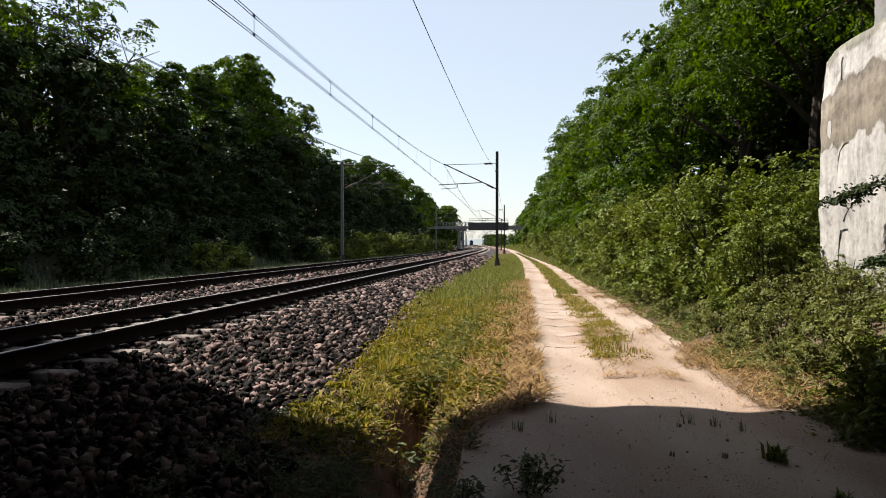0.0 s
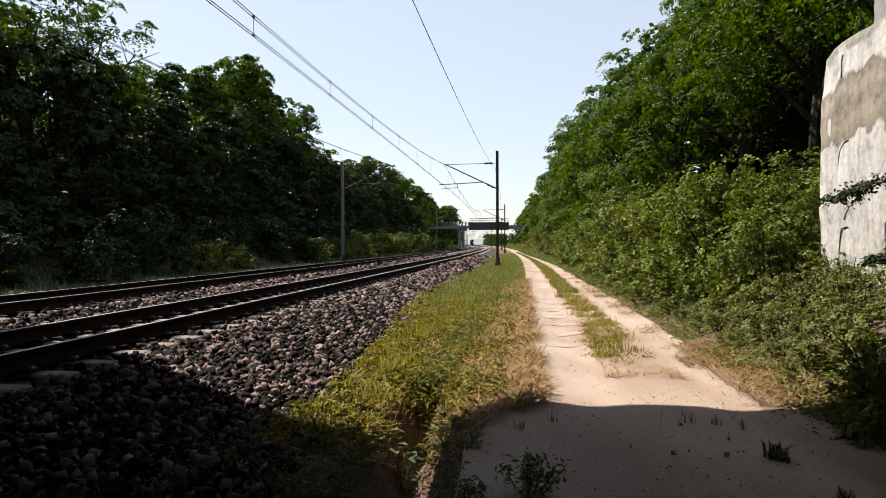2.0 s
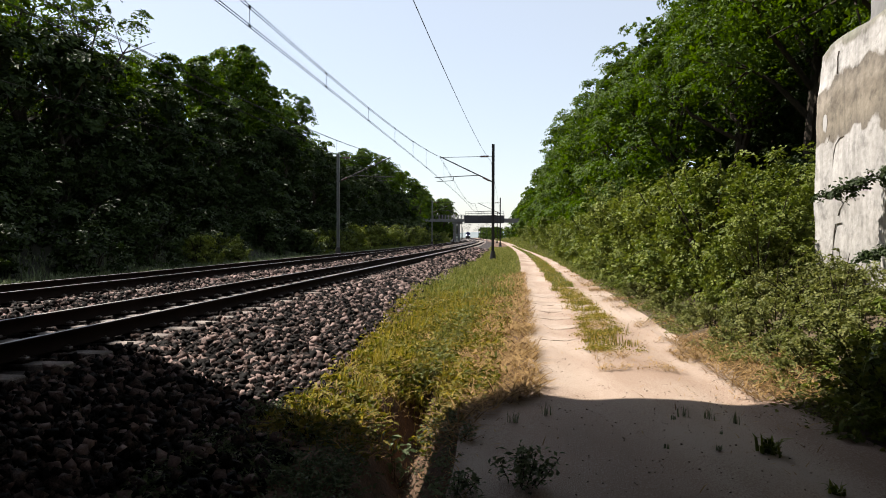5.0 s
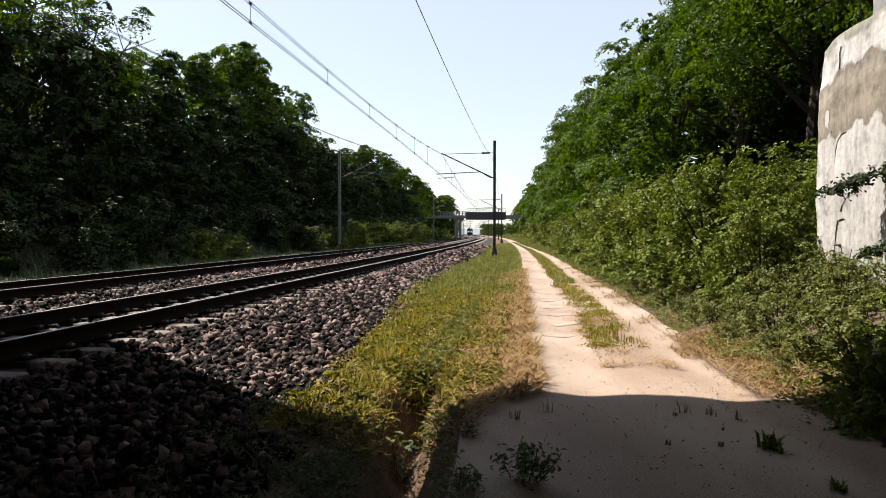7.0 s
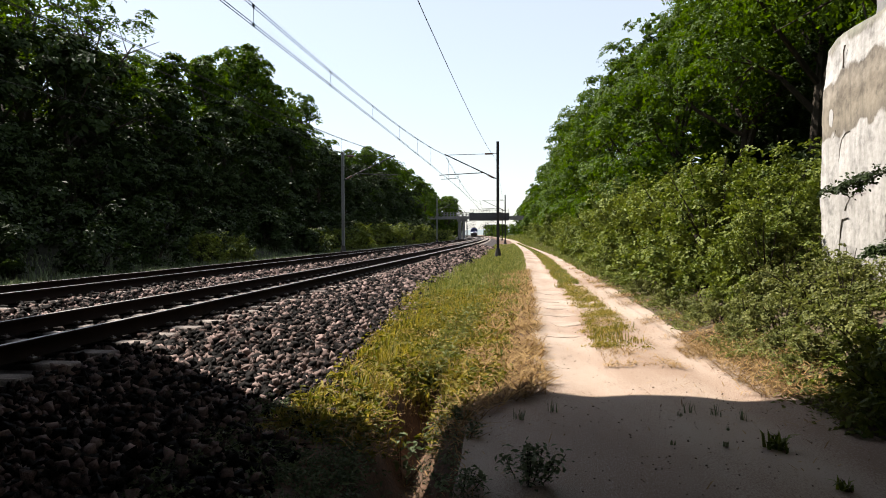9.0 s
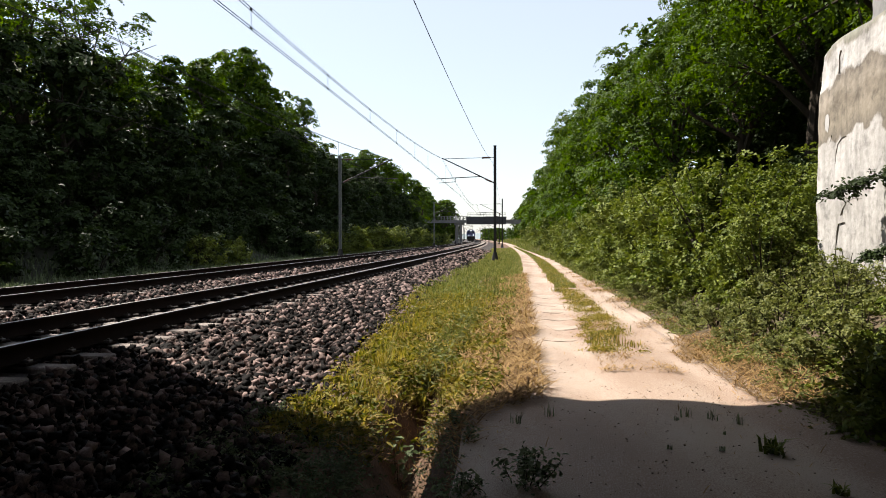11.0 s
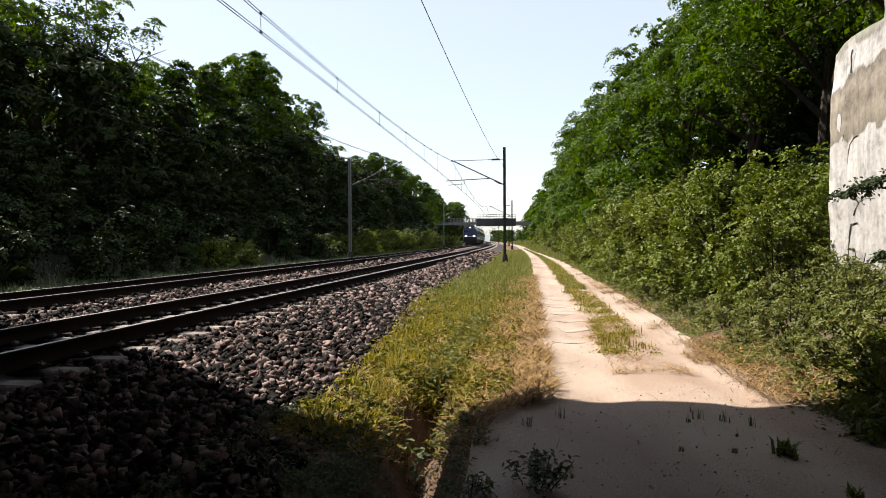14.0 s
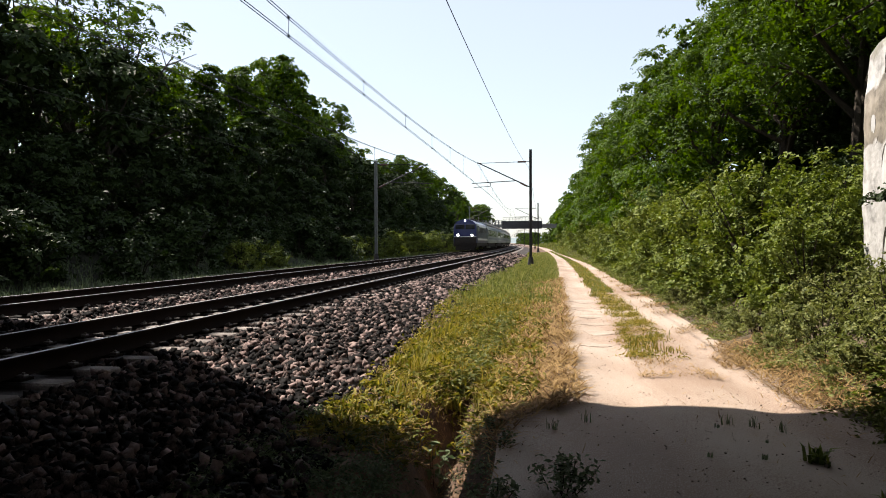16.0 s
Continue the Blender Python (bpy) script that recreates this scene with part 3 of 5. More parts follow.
# ---- leaves, trees and bushes ----
def leaves(rng, centres, length, width, droop=0.35, plane=None):
    """Folded, pointed leaves at the given centres."""
    n = len(centres)
    az = rng.uniform(0, 2 * math.pi, n)
    tilt = rng.normal(-droop, 0.45, n)
    roll = rng.normal(0, 0.6, n)
    fwd = np.stack([np.cos(az) * np.cos(tilt), np.sin(az) * np.cos(tilt), np.sin(tilt)], 1)
    side = np.stack([-np.sin(az), np.cos(az), np.zeros(n)], 1)
    up = np.cross(fwd, side)
    side = side * np.cos(roll)[:, None] + up * np.sin(roll)[:, None]
    if plane is not None:
        nrm = plane + rng.normal(0, 0.30, (n, 3))
        nrm /= np.linalg.norm(nrm, axis=1)[:, None]
        fwd = rng.normal(0, 1, (n, 3))
        fwd -= nrm * (fwd * nrm).sum(1)[:, None]
        fwd /= np.linalg.norm(fwd, axis=1)[:, None]
        side = np.cross(nrm, fwd)
    up = np.cross(fwd, side)
    le = (length * rng.uniform(0.6, 1.3, n))[:, None]
    wi = (width * rng.uniform(0.7, 1.25, n))[:, None]
    base = centres - fwd * le * 0.5
    tip = centres + fwd * le * 0.5 - up * le * 0.10
    a = centres - fwd * le * 0.06 + side * wi * 0.5 + up * wi * 0.18
    b = centres - fwd * le * 0.06 - side * wi * 0.5 + up * wi * 0.18
    v = np.stack([base, a, tip, b], 1).reshape(-1, 3)
    i = np.arange(n)[:, None] * 4
    f = np.concatenate([i + [0, 1, 2], i + [0, 2, 3]], 1).reshape(-1, 3)
    return v, f


def sprays(rng, mids, radii, total):
    """Places on the lobes of a crown, each with the way that its spray of leaves faces."""
    d = rng.normal(0, 1, (total, 3))
    d /= np.linalg.norm(d, axis=1)[:, None]
    d[:, 2] = np.where(d[:, 2] < -0.2, -d[:, 2] * 0.6, d[:, 2])
    rad = radii * (0.72 + 0.36 * rng.random(total))
    cen = mids + d * rad[:, None] * np.array([1.08, 1.08, 0.85])
    nrm = d * 0.75 + np.array([0, 0, 0.65]) + rng.normal(0, 0.18, (total, 3))
    return cen, nrm / np.linalg.norm(nrm, axis=1)[:, None]


def clumps(rng, mids, radii, each):
    """Smaller heads of foliage over the upper and outer sides of each lobe of a crown."""
    n = len(mids) * each
    at_lobe = np.repeat(np.arange(len(mids)), each)
    d = rng.normal(0, 1, (n, 3))
    d /= np.linalg.norm(d, axis=1)[:, None]
    d[:, 2] = np.where(d[:, 2] < -0.45, -d[:, 2], d[:, 2])
    r = radii[at_lobe] * rng.uniform(0.62, 1.0, n)
    return mids[at_lobe] + d * r[:, None] * np.array([1.05, 1.05, 0.9]), radii[at_lobe] * rng.uniform(0.24, 0.44, n), d


def fill(rng, cen, nrm, per, k):
    """Leaf places in flat drooping discs round the spray centres."""
    n = len(cen)
    t = np.cross(nrm, rng.normal(0, 1, (n, 3)))
    t /= np.linalg.norm(t, axis=1)[:, None]
    b = np.cross(nrm, t)
    k = k * rng.uniform(0.6, 1.35, n)
    a = np.clip(rng.normal(0, 1, (n, per, 3)), -1.9, 1.9) * np.array([0.75, 0.45, 0.13])
    r2 = a[..., 0] ** 2 + a[..., 1] ** 2
    p = cen[:, None] + k[:, None, None] * (a[..., :1] * t[:, None] + a[..., 1:2] * b[:, None] + (a[..., 2:] - 0.22 * r2[..., None]) * nrm[:, None])
    q = np.repeat(nrm, per, 0) + 0.35 * (np.repeat(t, per, 0) * a[..., 0].reshape(-1, 1) + np.repeat(b, per, 0) * a[..., 1].reshape(-1, 1))
    return p.reshape(-1, 3), q


def limb(bm, pts, r0, r1, n=6):
    for i in range(len(pts) - 1):
        a = r0 + (r1 - r0) * i / (len(pts) - 1)
        b = r0 + (r1 - r0) * (i + 1) / (len(pts) - 1)
        tube(bm, pts[i], pts[i + 1], a, b, n)


def make_tree(seed, height, spread, foot, count, leaf, material, label, group, lobes=9, open_=0.0):
    """A tree: trunk with limbs, and a crown of leaf sprays gathered in uneven lobes."""
    rng = np.random.default_rng(seed)
    ob = thing("tree", label, "tree", group)
    bm = bmesh.new()
    lean = rng.normal(0, 0.3, 2)
    top = Vector((lean[0] * 1.6, lean[1] * 1.6, height * 0.72))
    limb(bm, [Vector((0, 0, -0.6)), Vector((lean[0] * 0.4, lean[1] * 0.4, height * 0.25)), Vector((lean[0], lean[1], height * 0.5)), top], 0.022 * height, 0.006 * height, 8)
    cs, rs = [], []
    for i in range(lobes):
        a = i * 2.4 + rng.uniform(-0.4, 0.4)
        k = (i + 0.5) / lobes
        z = height * (foot + (0.90 - foot) * k)
        r = spread * (0.78 - 0.55 * abs(k - 0.35) ** 1.2) * rng.uniform(0.55, 0.95)
        c = Vector((math.cos(a) * r * (1 - 0.5 * k), math.sin(a) * r * (1 - 0.5 * k), z))
        cs.append(c)
        rs.append(spread * rng.uniform(0.34, 0.56) * (1 - 0.3 * k))
        s = Vector((lean[0] * 0.8, lean[1] * 0.8, max(height * 0.16, z * 0.62)))
        m = s.lerp(c, 0.55) + Vector(rng.normal(0, 0.2, 3))
        limb(bm, [s, m, c], 0.010 * height * (1.2 - 0.6 * k), 0.03, 5)
        for t in range(3):
            e = c + Vector(rng.normal(0, 1, 3)).normalized() * rs[-1] * 0.8
            limb(bm, [m.lerp(c, 0.6), e], 0.045, 0.012, 4)
    cs.append(Vector((top.x, top.y, height * 0.86)))
    rs.append(spread * 0.36)
    part("trunk", bm, M["bark"], ob)
    per = 42
    total = max(8, count // per)
    mids, radii, out = clumps(rng, np.array([c[:] for c in cs]), np.array(rs), 6 if open_ else 13)
    wts = radii ** 2
    pick = rng.choice(len(mids), total, p=wts / wts.sum())
    cen, nrm = sprays(rng, mids[pick], radii[pick], total)
    nrm += out[pick] * 0.45
    nrm /= np.linalg.norm(nrm, axis=1)[:, None]
    p, q = fill(rng, cen, nrm, per, leaf * 0.9 + spread * 0.035)
    size = np.full(len(p), leaf)
    # larger leaves added inside the lobes so less sky light comes through
    inner = rng.choice(len(cs), count // (40 if open_ else 9), p=np.array(rs) ** 2 / (np.array(rs) ** 2).sum())
    d = np.clip(rng.normal(0, 0.28, (len(inner), 3)), -0.5, 0.5) * np.array(rs)[inner][:, None]
    p = np.concatenate([p, np.array([c[:] for c in cs])[inner] + d])
    q = np.concatenate([q, rng.normal(0, 1, d.shape) + np.array([0, 0, 0.4])])
    size = np.concatenate([size, np.full(len(inner), leaf * 1.7)])
    p[:, 2] = np.minimum(p[:, 2], height)
    v, f = leaves(rng, p, size, size * 0.52, plane=q)
    part("crown", mesh_from("crown", v, f, material), None, ob)
    return ob


def make_bush(seed, height, spread, count, leaf, material, label, group, stems=9, name="bush", category="bush"):
    rng = np.random.default_rng(seed)
    ob = thing(name, label, category, group)
    bm = bmesh.new()
    tips = []
    for i in range(stems):
        a = i * 2.4 + rng.uniform(-0.3, 0.3)
        r = spread * math.sqrt((i + 0.5) / stems) * 0.85
        h = height * (1.0 - 0.42 * (r / spread) ** 2) * rng.uniform(0.78, 1.0)
        e = Vector((math.cos(a) * r, math.sin(a) * r, h))
        m = Vector((e.x * 0.45, e.y * 0.45, h * 0.55))
        limb(bm, [Vector((e.x * 0.12, e.y * 0.12, -0.15)), m, e], 0.018 * height + 0.004, 0.006, 5)
        tips.append((m, e))
    part("stem", bm, M["bark"], ob)
    per = 20
    total = max(6, count // per)
    shoots = []
    for i in range(stems * 6):
        m, e = tips[rng.integers(len(tips))]
        if i % 3 == 0:
            # low outer growth down to the ground
            w = rng.uniform(0, 2 * math.pi)
            b = Vector((math.cos(w), math.sin(w), 0)) * spread * rng.uniform(0.75, 1.05) + Vector((0, 0, height * rng.uniform(0.04, 0.42)))
            shoots.append((Vector((b.x * 0.6, b.y * 0.6, b.z * 0.3)), b))
            continue
        a = m.lerp(e, rng.uniform(0.0, 0.75))
        b = a + Vector((e.x * 0.30, e.y * 0.30, height * 0.16)) + Vector(rng.normal(0, 0.17, 3)) * spread
        shoots.append((Vector((a.x * 0.7, a.y * 0.7, a.z * 0.45)), Vector((b.x, b.y, min(max(b.z, 0.12 * height), height * 1.06)))))
    mids, radii = [], []
    for i in range(total):
        m, e = shoots[rng.integers(len(shoots))]
        k = rng.random() ** 0.55
        mids.append(m.lerp(e, k)[:])
        radii.append(spread * 0.17 * (1.15 - 0.8 * k))
    cen, nrm = sprays(rng, np.array(mids), np.array(radii), total)
    p, q = fill(rng, cen, nrm, per, leaf * 1.1 + spread * 0.035)
    p[:, 2] = np.maximum(p[:, 2], 0.02)
    v, f = leaves(rng, p, leaf, leaf * 0.6, plane=q)
    part("foliage", mesh_from("foliage", v, f, material), None, ob)
    return ob


def plant(proto, used, y, u, size=1.0, tall=1.0, turn=None, sink=0.1):
    """Sets the prototype itself the first time, and copies of it afterwards."""
    m = Matrix.Translation(at(y, u, land(u, y) - sink)) @ pose(0, 0, 0, 0, 0, random.uniform(0, 360) if turn is None else turn)
    if proto.name in used:
        ob = copy_thing(proto, m)
    else:
        used.add(proto.name)
        ob = proto
        ob.matrix_world = m
    ob.scale = (size, size, size * tall)
    return ob


USED = set()
G1, G2 = "trees on the shaded bank", "trees above the dirt path"
L1 = "tall dark green acacia tree with feathery sprays in shade"
L2 = "tall sunlit green acacia tree with a dense crown"
bank_trees = [make_tree(10 + i, 14.0, 5.2, 0.26, 10000, 0.36, M["leaf"], L1, G1) for i in range(4)]
low_trees = [make_tree(20 + i, 9.0, 4.1, 0.03, 5000, 0.36, M["leaf_shade"], "low leafy tree crowding the dark bank", G1) for i in range(2)]
path_trees = [make_tree(30 + i, 12.5, 4.8, 0.42, 46000, 0.135, M["leaf"], L2, G2, 11) for i in range(4)]
path_low = [make_tree(35 + i, 12.5, 4.8, 0.10, 20000, 0.22, M["leaf"], L2, G2, 12) for i in range(2)]
far_trees = [make_tree(40 + i, 13.0, 5.2, 0.06, 2600, 0.66, M["leaf"], "distant green tree in the lineside wood", "distant lineside trees", 8) for i in range(3)]

open_trees = [make_tree(15 + i, 14.0, 5.4, 0.34, 5600, 0.25, M["leaf"], "acacia tree with an open feathery crown", G1, 13, 1.0) for i in range(2)]
# far side of the line: height of the crown above the ground where it stands
for y, u, top in ((24, -23, 15.5), (31, -20.5, 14.0), (37, -20, 13.6), (40.5, -18.6, 13.4), (43, -21.5, 11.2), (50, -20, 11.6), (58, -20, 13.0), (66.5, -20, 17.0), (74, -20.5, 16.4), (84, -20, 15.0),
                  (93, -19.5, 11.0), (101, -19, 10.2), (111, -20, 11.6), (121, -19, 12.6), (132, -19.5, 15.0), (144, -18.5, 14.4), (154, -19, 13.6), (30, -29, 17), (46, -29, 15), (64, -29, 15), (82, -29, 15), (14, -25, 16), (4, -24, 15)):
    k = top / 14.0
    plant(random.choice(open_trees if 12 < y < 45 else bank_trees), USED, y, u, k ** 0.6, k ** 0.4)
for i in range(36):
    plant(random.choice(low_trees), USED, 13 + i * 4.3 + random.uniform(-1, 1), random.uniform(-17.6, -15.8), random.uniform(0.75, 1.0))
for i in range(15):
    plant(random.choice(low_trees), USED, 6 + i * 3.2, random.uniform(-27, -17), random.uniform(0.6, 0.8))
for i in range(22):
    plant(random.choice(low_trees), USED, 18 + i * 1.9 + random.uniform(-0.8, 0.8), random.uniform(-14.6, -13.4), random.uniform(0.34, 0.48))
for i in range(10):
    plant(random.choice(low_trees), USED, 30 + i * 13 + random.uniform(-1, 1), random.uniform(-24, -19), random.uniform(0.85, 1.05))
# beside the path
for y, u, top in ((17, 18.0, 14.5), (21, 16.6, 13.6), (27, 16.2, 13.2), (33, 15.6, 12.9), (39.5, 14.6, 12.8), (46, 13.5, 12.9), (54, 13.3, 13.2), (62, 13.2, 14), (71, 13.0, 14.2), (80, 12.8, 14.4), (91, 12.8, 14.6),
                  (103, 12.9, 14), (12, 19.5, 15), (24, 21.5, 15), (36, 21, 15), (50, 21, 15), (5, 19, 14)):
    k = top / 12.5
    plant(random.choice(bank_trees if u > 19 else path_trees if y < 38 else path_low), USED, y, u, k ** 0.6, k ** 0.4)
for y, u in ((20, 23), (27, 24), (34, 22.5), (42, 22), (50, 22), (59, 21), (68, 20.5), (78, 20)):
    plant(random.choice(far_trees), USED, y, u, random.uniform(0.85, 1.0))
for y, u in ((34, -24), (45, -24), (54, -24.5), (63, -24), (72, -24), (82, -24)):
    plant(random.choice(far_trees), USED, y, u, random.uniform(0.62, 0.75))
for y in range(116, 262, 11):
    plant(random.choice(far_trees), USED, y, 13.2 + random.uniform(-0.6, 1.2), random.uniform(0.85, 1.05))
for y in range(164, 262, 12):
    plant(random.choice(far_trees), USED, y, -17 + random.uniform(-1.5, 1), random.uniform(0.8, 1.05))
for y, u in ((212, -11.5), (220, -12.5), (229, -11.5), (238, -12), (248, -12), (216, -17), (232, -18)):
    plant(random.choice(far_trees), USED, y, u, random.uniform(0.9, 1.1))
for i in range(16):
    plant(random.choice(far_trees), USED, 380 + i * 22, 9.5 + (i % 3) * 2.2, 0.55 + 0.02 * i)
for y in range(290, 900, 36):
    plant(random.choice(far_trees), USED, y, -24 + random.uniform(-5, 3), random.uniform(0.6, 0.9))
    plant(random.choice(far_trees), USED, y, 28 + random.uniform(-3, 6), random.uniform(0.6, 0.9))

for i in range(14):
    plant(random.choice(low_trees), USED, 13 + i * 2.6, random.uniform(19, 25), random.uniform(0.85, 1.1))

for i in range(9):
    plant(random.choice(low_trees), USED, 22 + i * 2.8, random.uniform(17.6, 19), random.uniform(0.62, 0.8))

hedge = [make_bush(50 + i, 3.1, 1.9, 13000, 0.115, M["leaf_b"], "sunlit leafy green bush crowding the path edge", "bushes beside the path", 14) for i in range(2)]
far_hedge = [make_bush(55 + i, 3.1, 1.9, 5200, 0.16, M["leaf_b"], "leafy green lineside bush farther off", "bushes beside the line", 12) for i in range(2)]
dark_bush = [make_bush(60 + i, 2.0, 1.6, 2200, 0.2, M["leaf_shade"], "dark leafy undergrowth on the shaded bank", "undergrowth on the bank", 9) for i in range(2)]
for y, u, s in ((14.6, 10.8, 0.66), (17.2, 10.5, 0.95), (16.0, 12.6, 0.82), (20, 10.4, 0.95), (19.2, 12.8, 0.85), (23, 10.3, 1.0), (26, 10.5, 1.0), (29.5, 10.5, 1.05), (33.5, 10.4, 0.95), (38, 10.5, 1.0),
                (43, 10.4, 1.0), (49, 10.3, 1.0), (56, 10.3, 1.0), (64, 10.3, 1.05), (73, 10.2, 1.1), (83, 10.1, 1.1), (94, 9.9, 1.1), (106, 9.7, 1.2), (120, 9.5, 1.2), (14.4, 13.6, 0.8), (22.5, 12.6, 0.9), (27, 12.6, 0.95), (13.4, 10.3, 0.5)):
    plant(random.choice(hedge if y < 31 else far_hedge), USED, y, u, s * random.uniform(0.95, 1.05))
for y, u, s in ((56, -9.9, 0.75), (63, -10.2, 0.85), (67, -9.6, 0.75), (72, -10.2, 1.0), (77, -9.6, 0.9), (84, -10.0, 1.15), (92, -9.8, 1.05), (101, -10.0, 1.15), (112, -10.0, 1.2), (123, -10.0, 1.2), (135, -10.0, 1.2), (148, -9.4, 1.0), (160, -9.5, 1.0), (173, -9.5, 1.1), (186, -9.6, 1.0), (36, -10.0, 0.65), (40, -10.2, 0.6), (39, -9.3, 0.45)):
    plant(random.choice(far_hedge), USED, y, u, s)
for i in range(34):
    plant(random.choice(dark_bush), USED, 50 + i * 3.4 + random.uniform(-1, 1), random.uniform(-14.5, -11.5), random.uniform(1.25, 1.9))
# Dark-leaved bushes added so the hollow behind the hedge reads as shade.
for i in range(16):
    plant(random.choice(dark_bush), USED, 16 + i * 2.0, random.uniform(14.8, 17.5), random.uniform(1.1, 1.5))
for i in range(14):
    plant(random.choice(dark_bush), USED, 14 + i * 3.0, random.uniform(-13.0, -11.4), random.uniform(0.9, 1.4))
for y in range(12, 170, 5):
    plant(random.choice(dark_bush), USED, y + random.uniform(-2, 2), random.uniform(-11.6, -9.6), random.uniform(0.5, 1.15))
thin_scrub = make_bush(71, 1.0, 0.85, 1300, 0.12, M["leaf_b"], "low scrubby green weeds farther along the path", "low scrub beside the path", 10)
# Stands where scrub lies in shade, with that darkness in the leaf colour.
dark_scrub = make_bush(72, 1.05, 0.85, 2400, 0.10, M["leaf_b"], "broad-leaved bush with leaves coloured darker for shaded scrub", "low scrub beside the path", 12)
scrub = make_bush(70, 1.0, 0.85, 3000, 0.075, M["leaf_s"], "low scrubby green weeds at the path edge", "low scrub beside the path", 12)
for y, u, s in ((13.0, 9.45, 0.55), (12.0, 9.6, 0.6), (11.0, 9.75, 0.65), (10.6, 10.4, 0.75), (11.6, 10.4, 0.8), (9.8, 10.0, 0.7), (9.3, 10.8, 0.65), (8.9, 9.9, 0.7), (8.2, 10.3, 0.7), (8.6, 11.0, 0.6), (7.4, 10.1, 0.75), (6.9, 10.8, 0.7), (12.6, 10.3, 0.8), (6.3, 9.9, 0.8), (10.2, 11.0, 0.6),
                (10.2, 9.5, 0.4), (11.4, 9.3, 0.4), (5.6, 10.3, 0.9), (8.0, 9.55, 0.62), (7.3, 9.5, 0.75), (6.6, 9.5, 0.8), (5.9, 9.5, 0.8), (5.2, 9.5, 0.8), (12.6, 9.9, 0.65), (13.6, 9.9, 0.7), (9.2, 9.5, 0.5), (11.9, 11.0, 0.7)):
    plant(dark_scrub if y < 8.7 else scrub, USED, y, u, s)
for i in range(26):
    plant(scrub if i < 6 else thin_scrub, USED, 13.8 + i * 1.15 + 0.05 * i * i, 9.3 + random.uniform(-0.12, 0.2), random.uniform(0.4, 0.62))
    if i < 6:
        plant(dark_scrub, USED, 13.6 + i * 1.25, 10.0 + 0.25 * (i % 2), random.uniform(0.75, 0.95))
    else:
        plant(thin_scrub, USED, 13.5 + i * 1.15 + 0.05 * i * i, 9.75 + random.uniform(-0.12, 0.2), random.uniform(0.6, 0.9))


def sprig(seed, height, count, leaf, label, y, u, material="weed"):
    """A leafy clump of low stems."""
    rng = np.random.default_rng(seed)
    ob = thing("weed", label, "weed")
    bm = bmesh.new()
    cen = []
    for i in range(max(5, count // 40)):
        a, r = rng.uniform(0, 2 * math.pi), height * 0.9 * math.sqrt(rng.random())
        e = Vector((math.cos(a) * r, math.sin(a) * r, height * rng.uniform(0.55, 1.0) * (1 - 0.35 * r / height)))
        limb(bm, [Vector((e.x * 0.35, e.y * 0.35, -0.03)), Vector((e.x * 0.8, e.y * 0.8, e.z * 0.6)), e], 0.004, 0.002, 4)
        for k in range(max(4, count // max(5, count // 40))):
            cen.append((Vector((e.x * 0.35, e.y * 0.35, 0)).lerp(e, 0.15 + 0.85 * rng.random() ** 0.6) + Vector(rng.normal(0, leaf * 0.7, 3)))[:])
    tagged(part("stems", bm, M["bark"], ob), kind="stuff")
    cen = np.array(cen)
    cen[:, 2] = np.maximum(cen[:, 2], 0.01)
    v, f = leaves(rng, cen, leaf, leaf * 0.5, -0.1)
    part("foliage", mesh_from("foliage", v, f, M[material]), None, ob)
    return plant(ob, USED, y, u, sink=0.01)


def rosette(seed, height, count, wide, label, y, u, lean=0.9, material="weed"):
    """Narrow pointed leaves that rise from one root."""
    rng = np.random.default_rng(seed)
    ob = thing("weed", label, "weed")
    roots = rng.normal(0, 0.22 * height, (count, 3)) * np.array([1, 1, 0])
    v, f = blades(rng, roots, height, wide, lean)
    part("leaves", mesh_from("leaves", v, f, M[material]), None, ob)
    return plant(ob, USED, y, u, sink=0.005)


def branch(seed, pts, count, leaf, label):
    """A leafy branch that hangs in front of the abutment."""
    rng = np.random.default_rng(seed)
    ob = thing("hanging_branch", label, "branch", m=Matrix.Translation(pts[0]))
    rel = [Vector(p) - Vector(pts[0]) for p in pts]
    bm = bmesh.new()
    limb(bm, rel, 0.018, 0.006, 5)
    part("twig", bm, M["bark"], ob)
    mids = []
    for i in range(count // 30):
        k = rng.random() * (len(rel) - 1.001)
        mids.append(rel[int(k)].lerp(rel[int(k) + 1], k % 1)[:])
    cen, nrm = sprays(rng, np.array(mids), np.full(len(mids), 0.13), len(mids))
    p, q = fill(rng, cen, nrm, 30, 0.11)
    v, f = leaves(rng, p, leaf, leaf * 0.6, plane=q)
    # Takes the darkened leaf colour, since the branch hangs in shade.
    part("leafage", mesh_from("leafage", v, f, M["leaf_shade"]), None, ob)
    return ob


branch(101, [(6.6, 9.2, 2.75), (6.2, 9.6, 2.55), (5.9, 10.0, 2.35), (5.55, 10.4, 2.15)], 1600, 0.07, "dark leafy branch hanging before the white abutment")
branch(102, [(6.5, 9.2, 1.55), (6.1, 9.5, 1.45), (5.8, 9.8, 1.30)], 900, 0.07, "lower leafy branch before the white abutment")
# Unseen trees added behind the camera to cut sky light under the bridge.
for i in range(8):
    plant(random.choice(low_trees), USED, -22 - i * 7, 14 + (i % 2) * 3, 1.3)
    plant(random.choice(low_trees), USED, -24 - i * 7, -19 - (i % 2) * 3, 1.3)
for proto in (*bank_trees, *low_trees, *path_trees, *path_low, *far_trees, *open_trees, *hedge, *far_hedge, *dark_bush, thin_scrub, scrub, dark_scrub):
    if proto.name not in USED:
        for o in (*proto.children_recursive, proto):
            bpy.data.objects.remove(o)


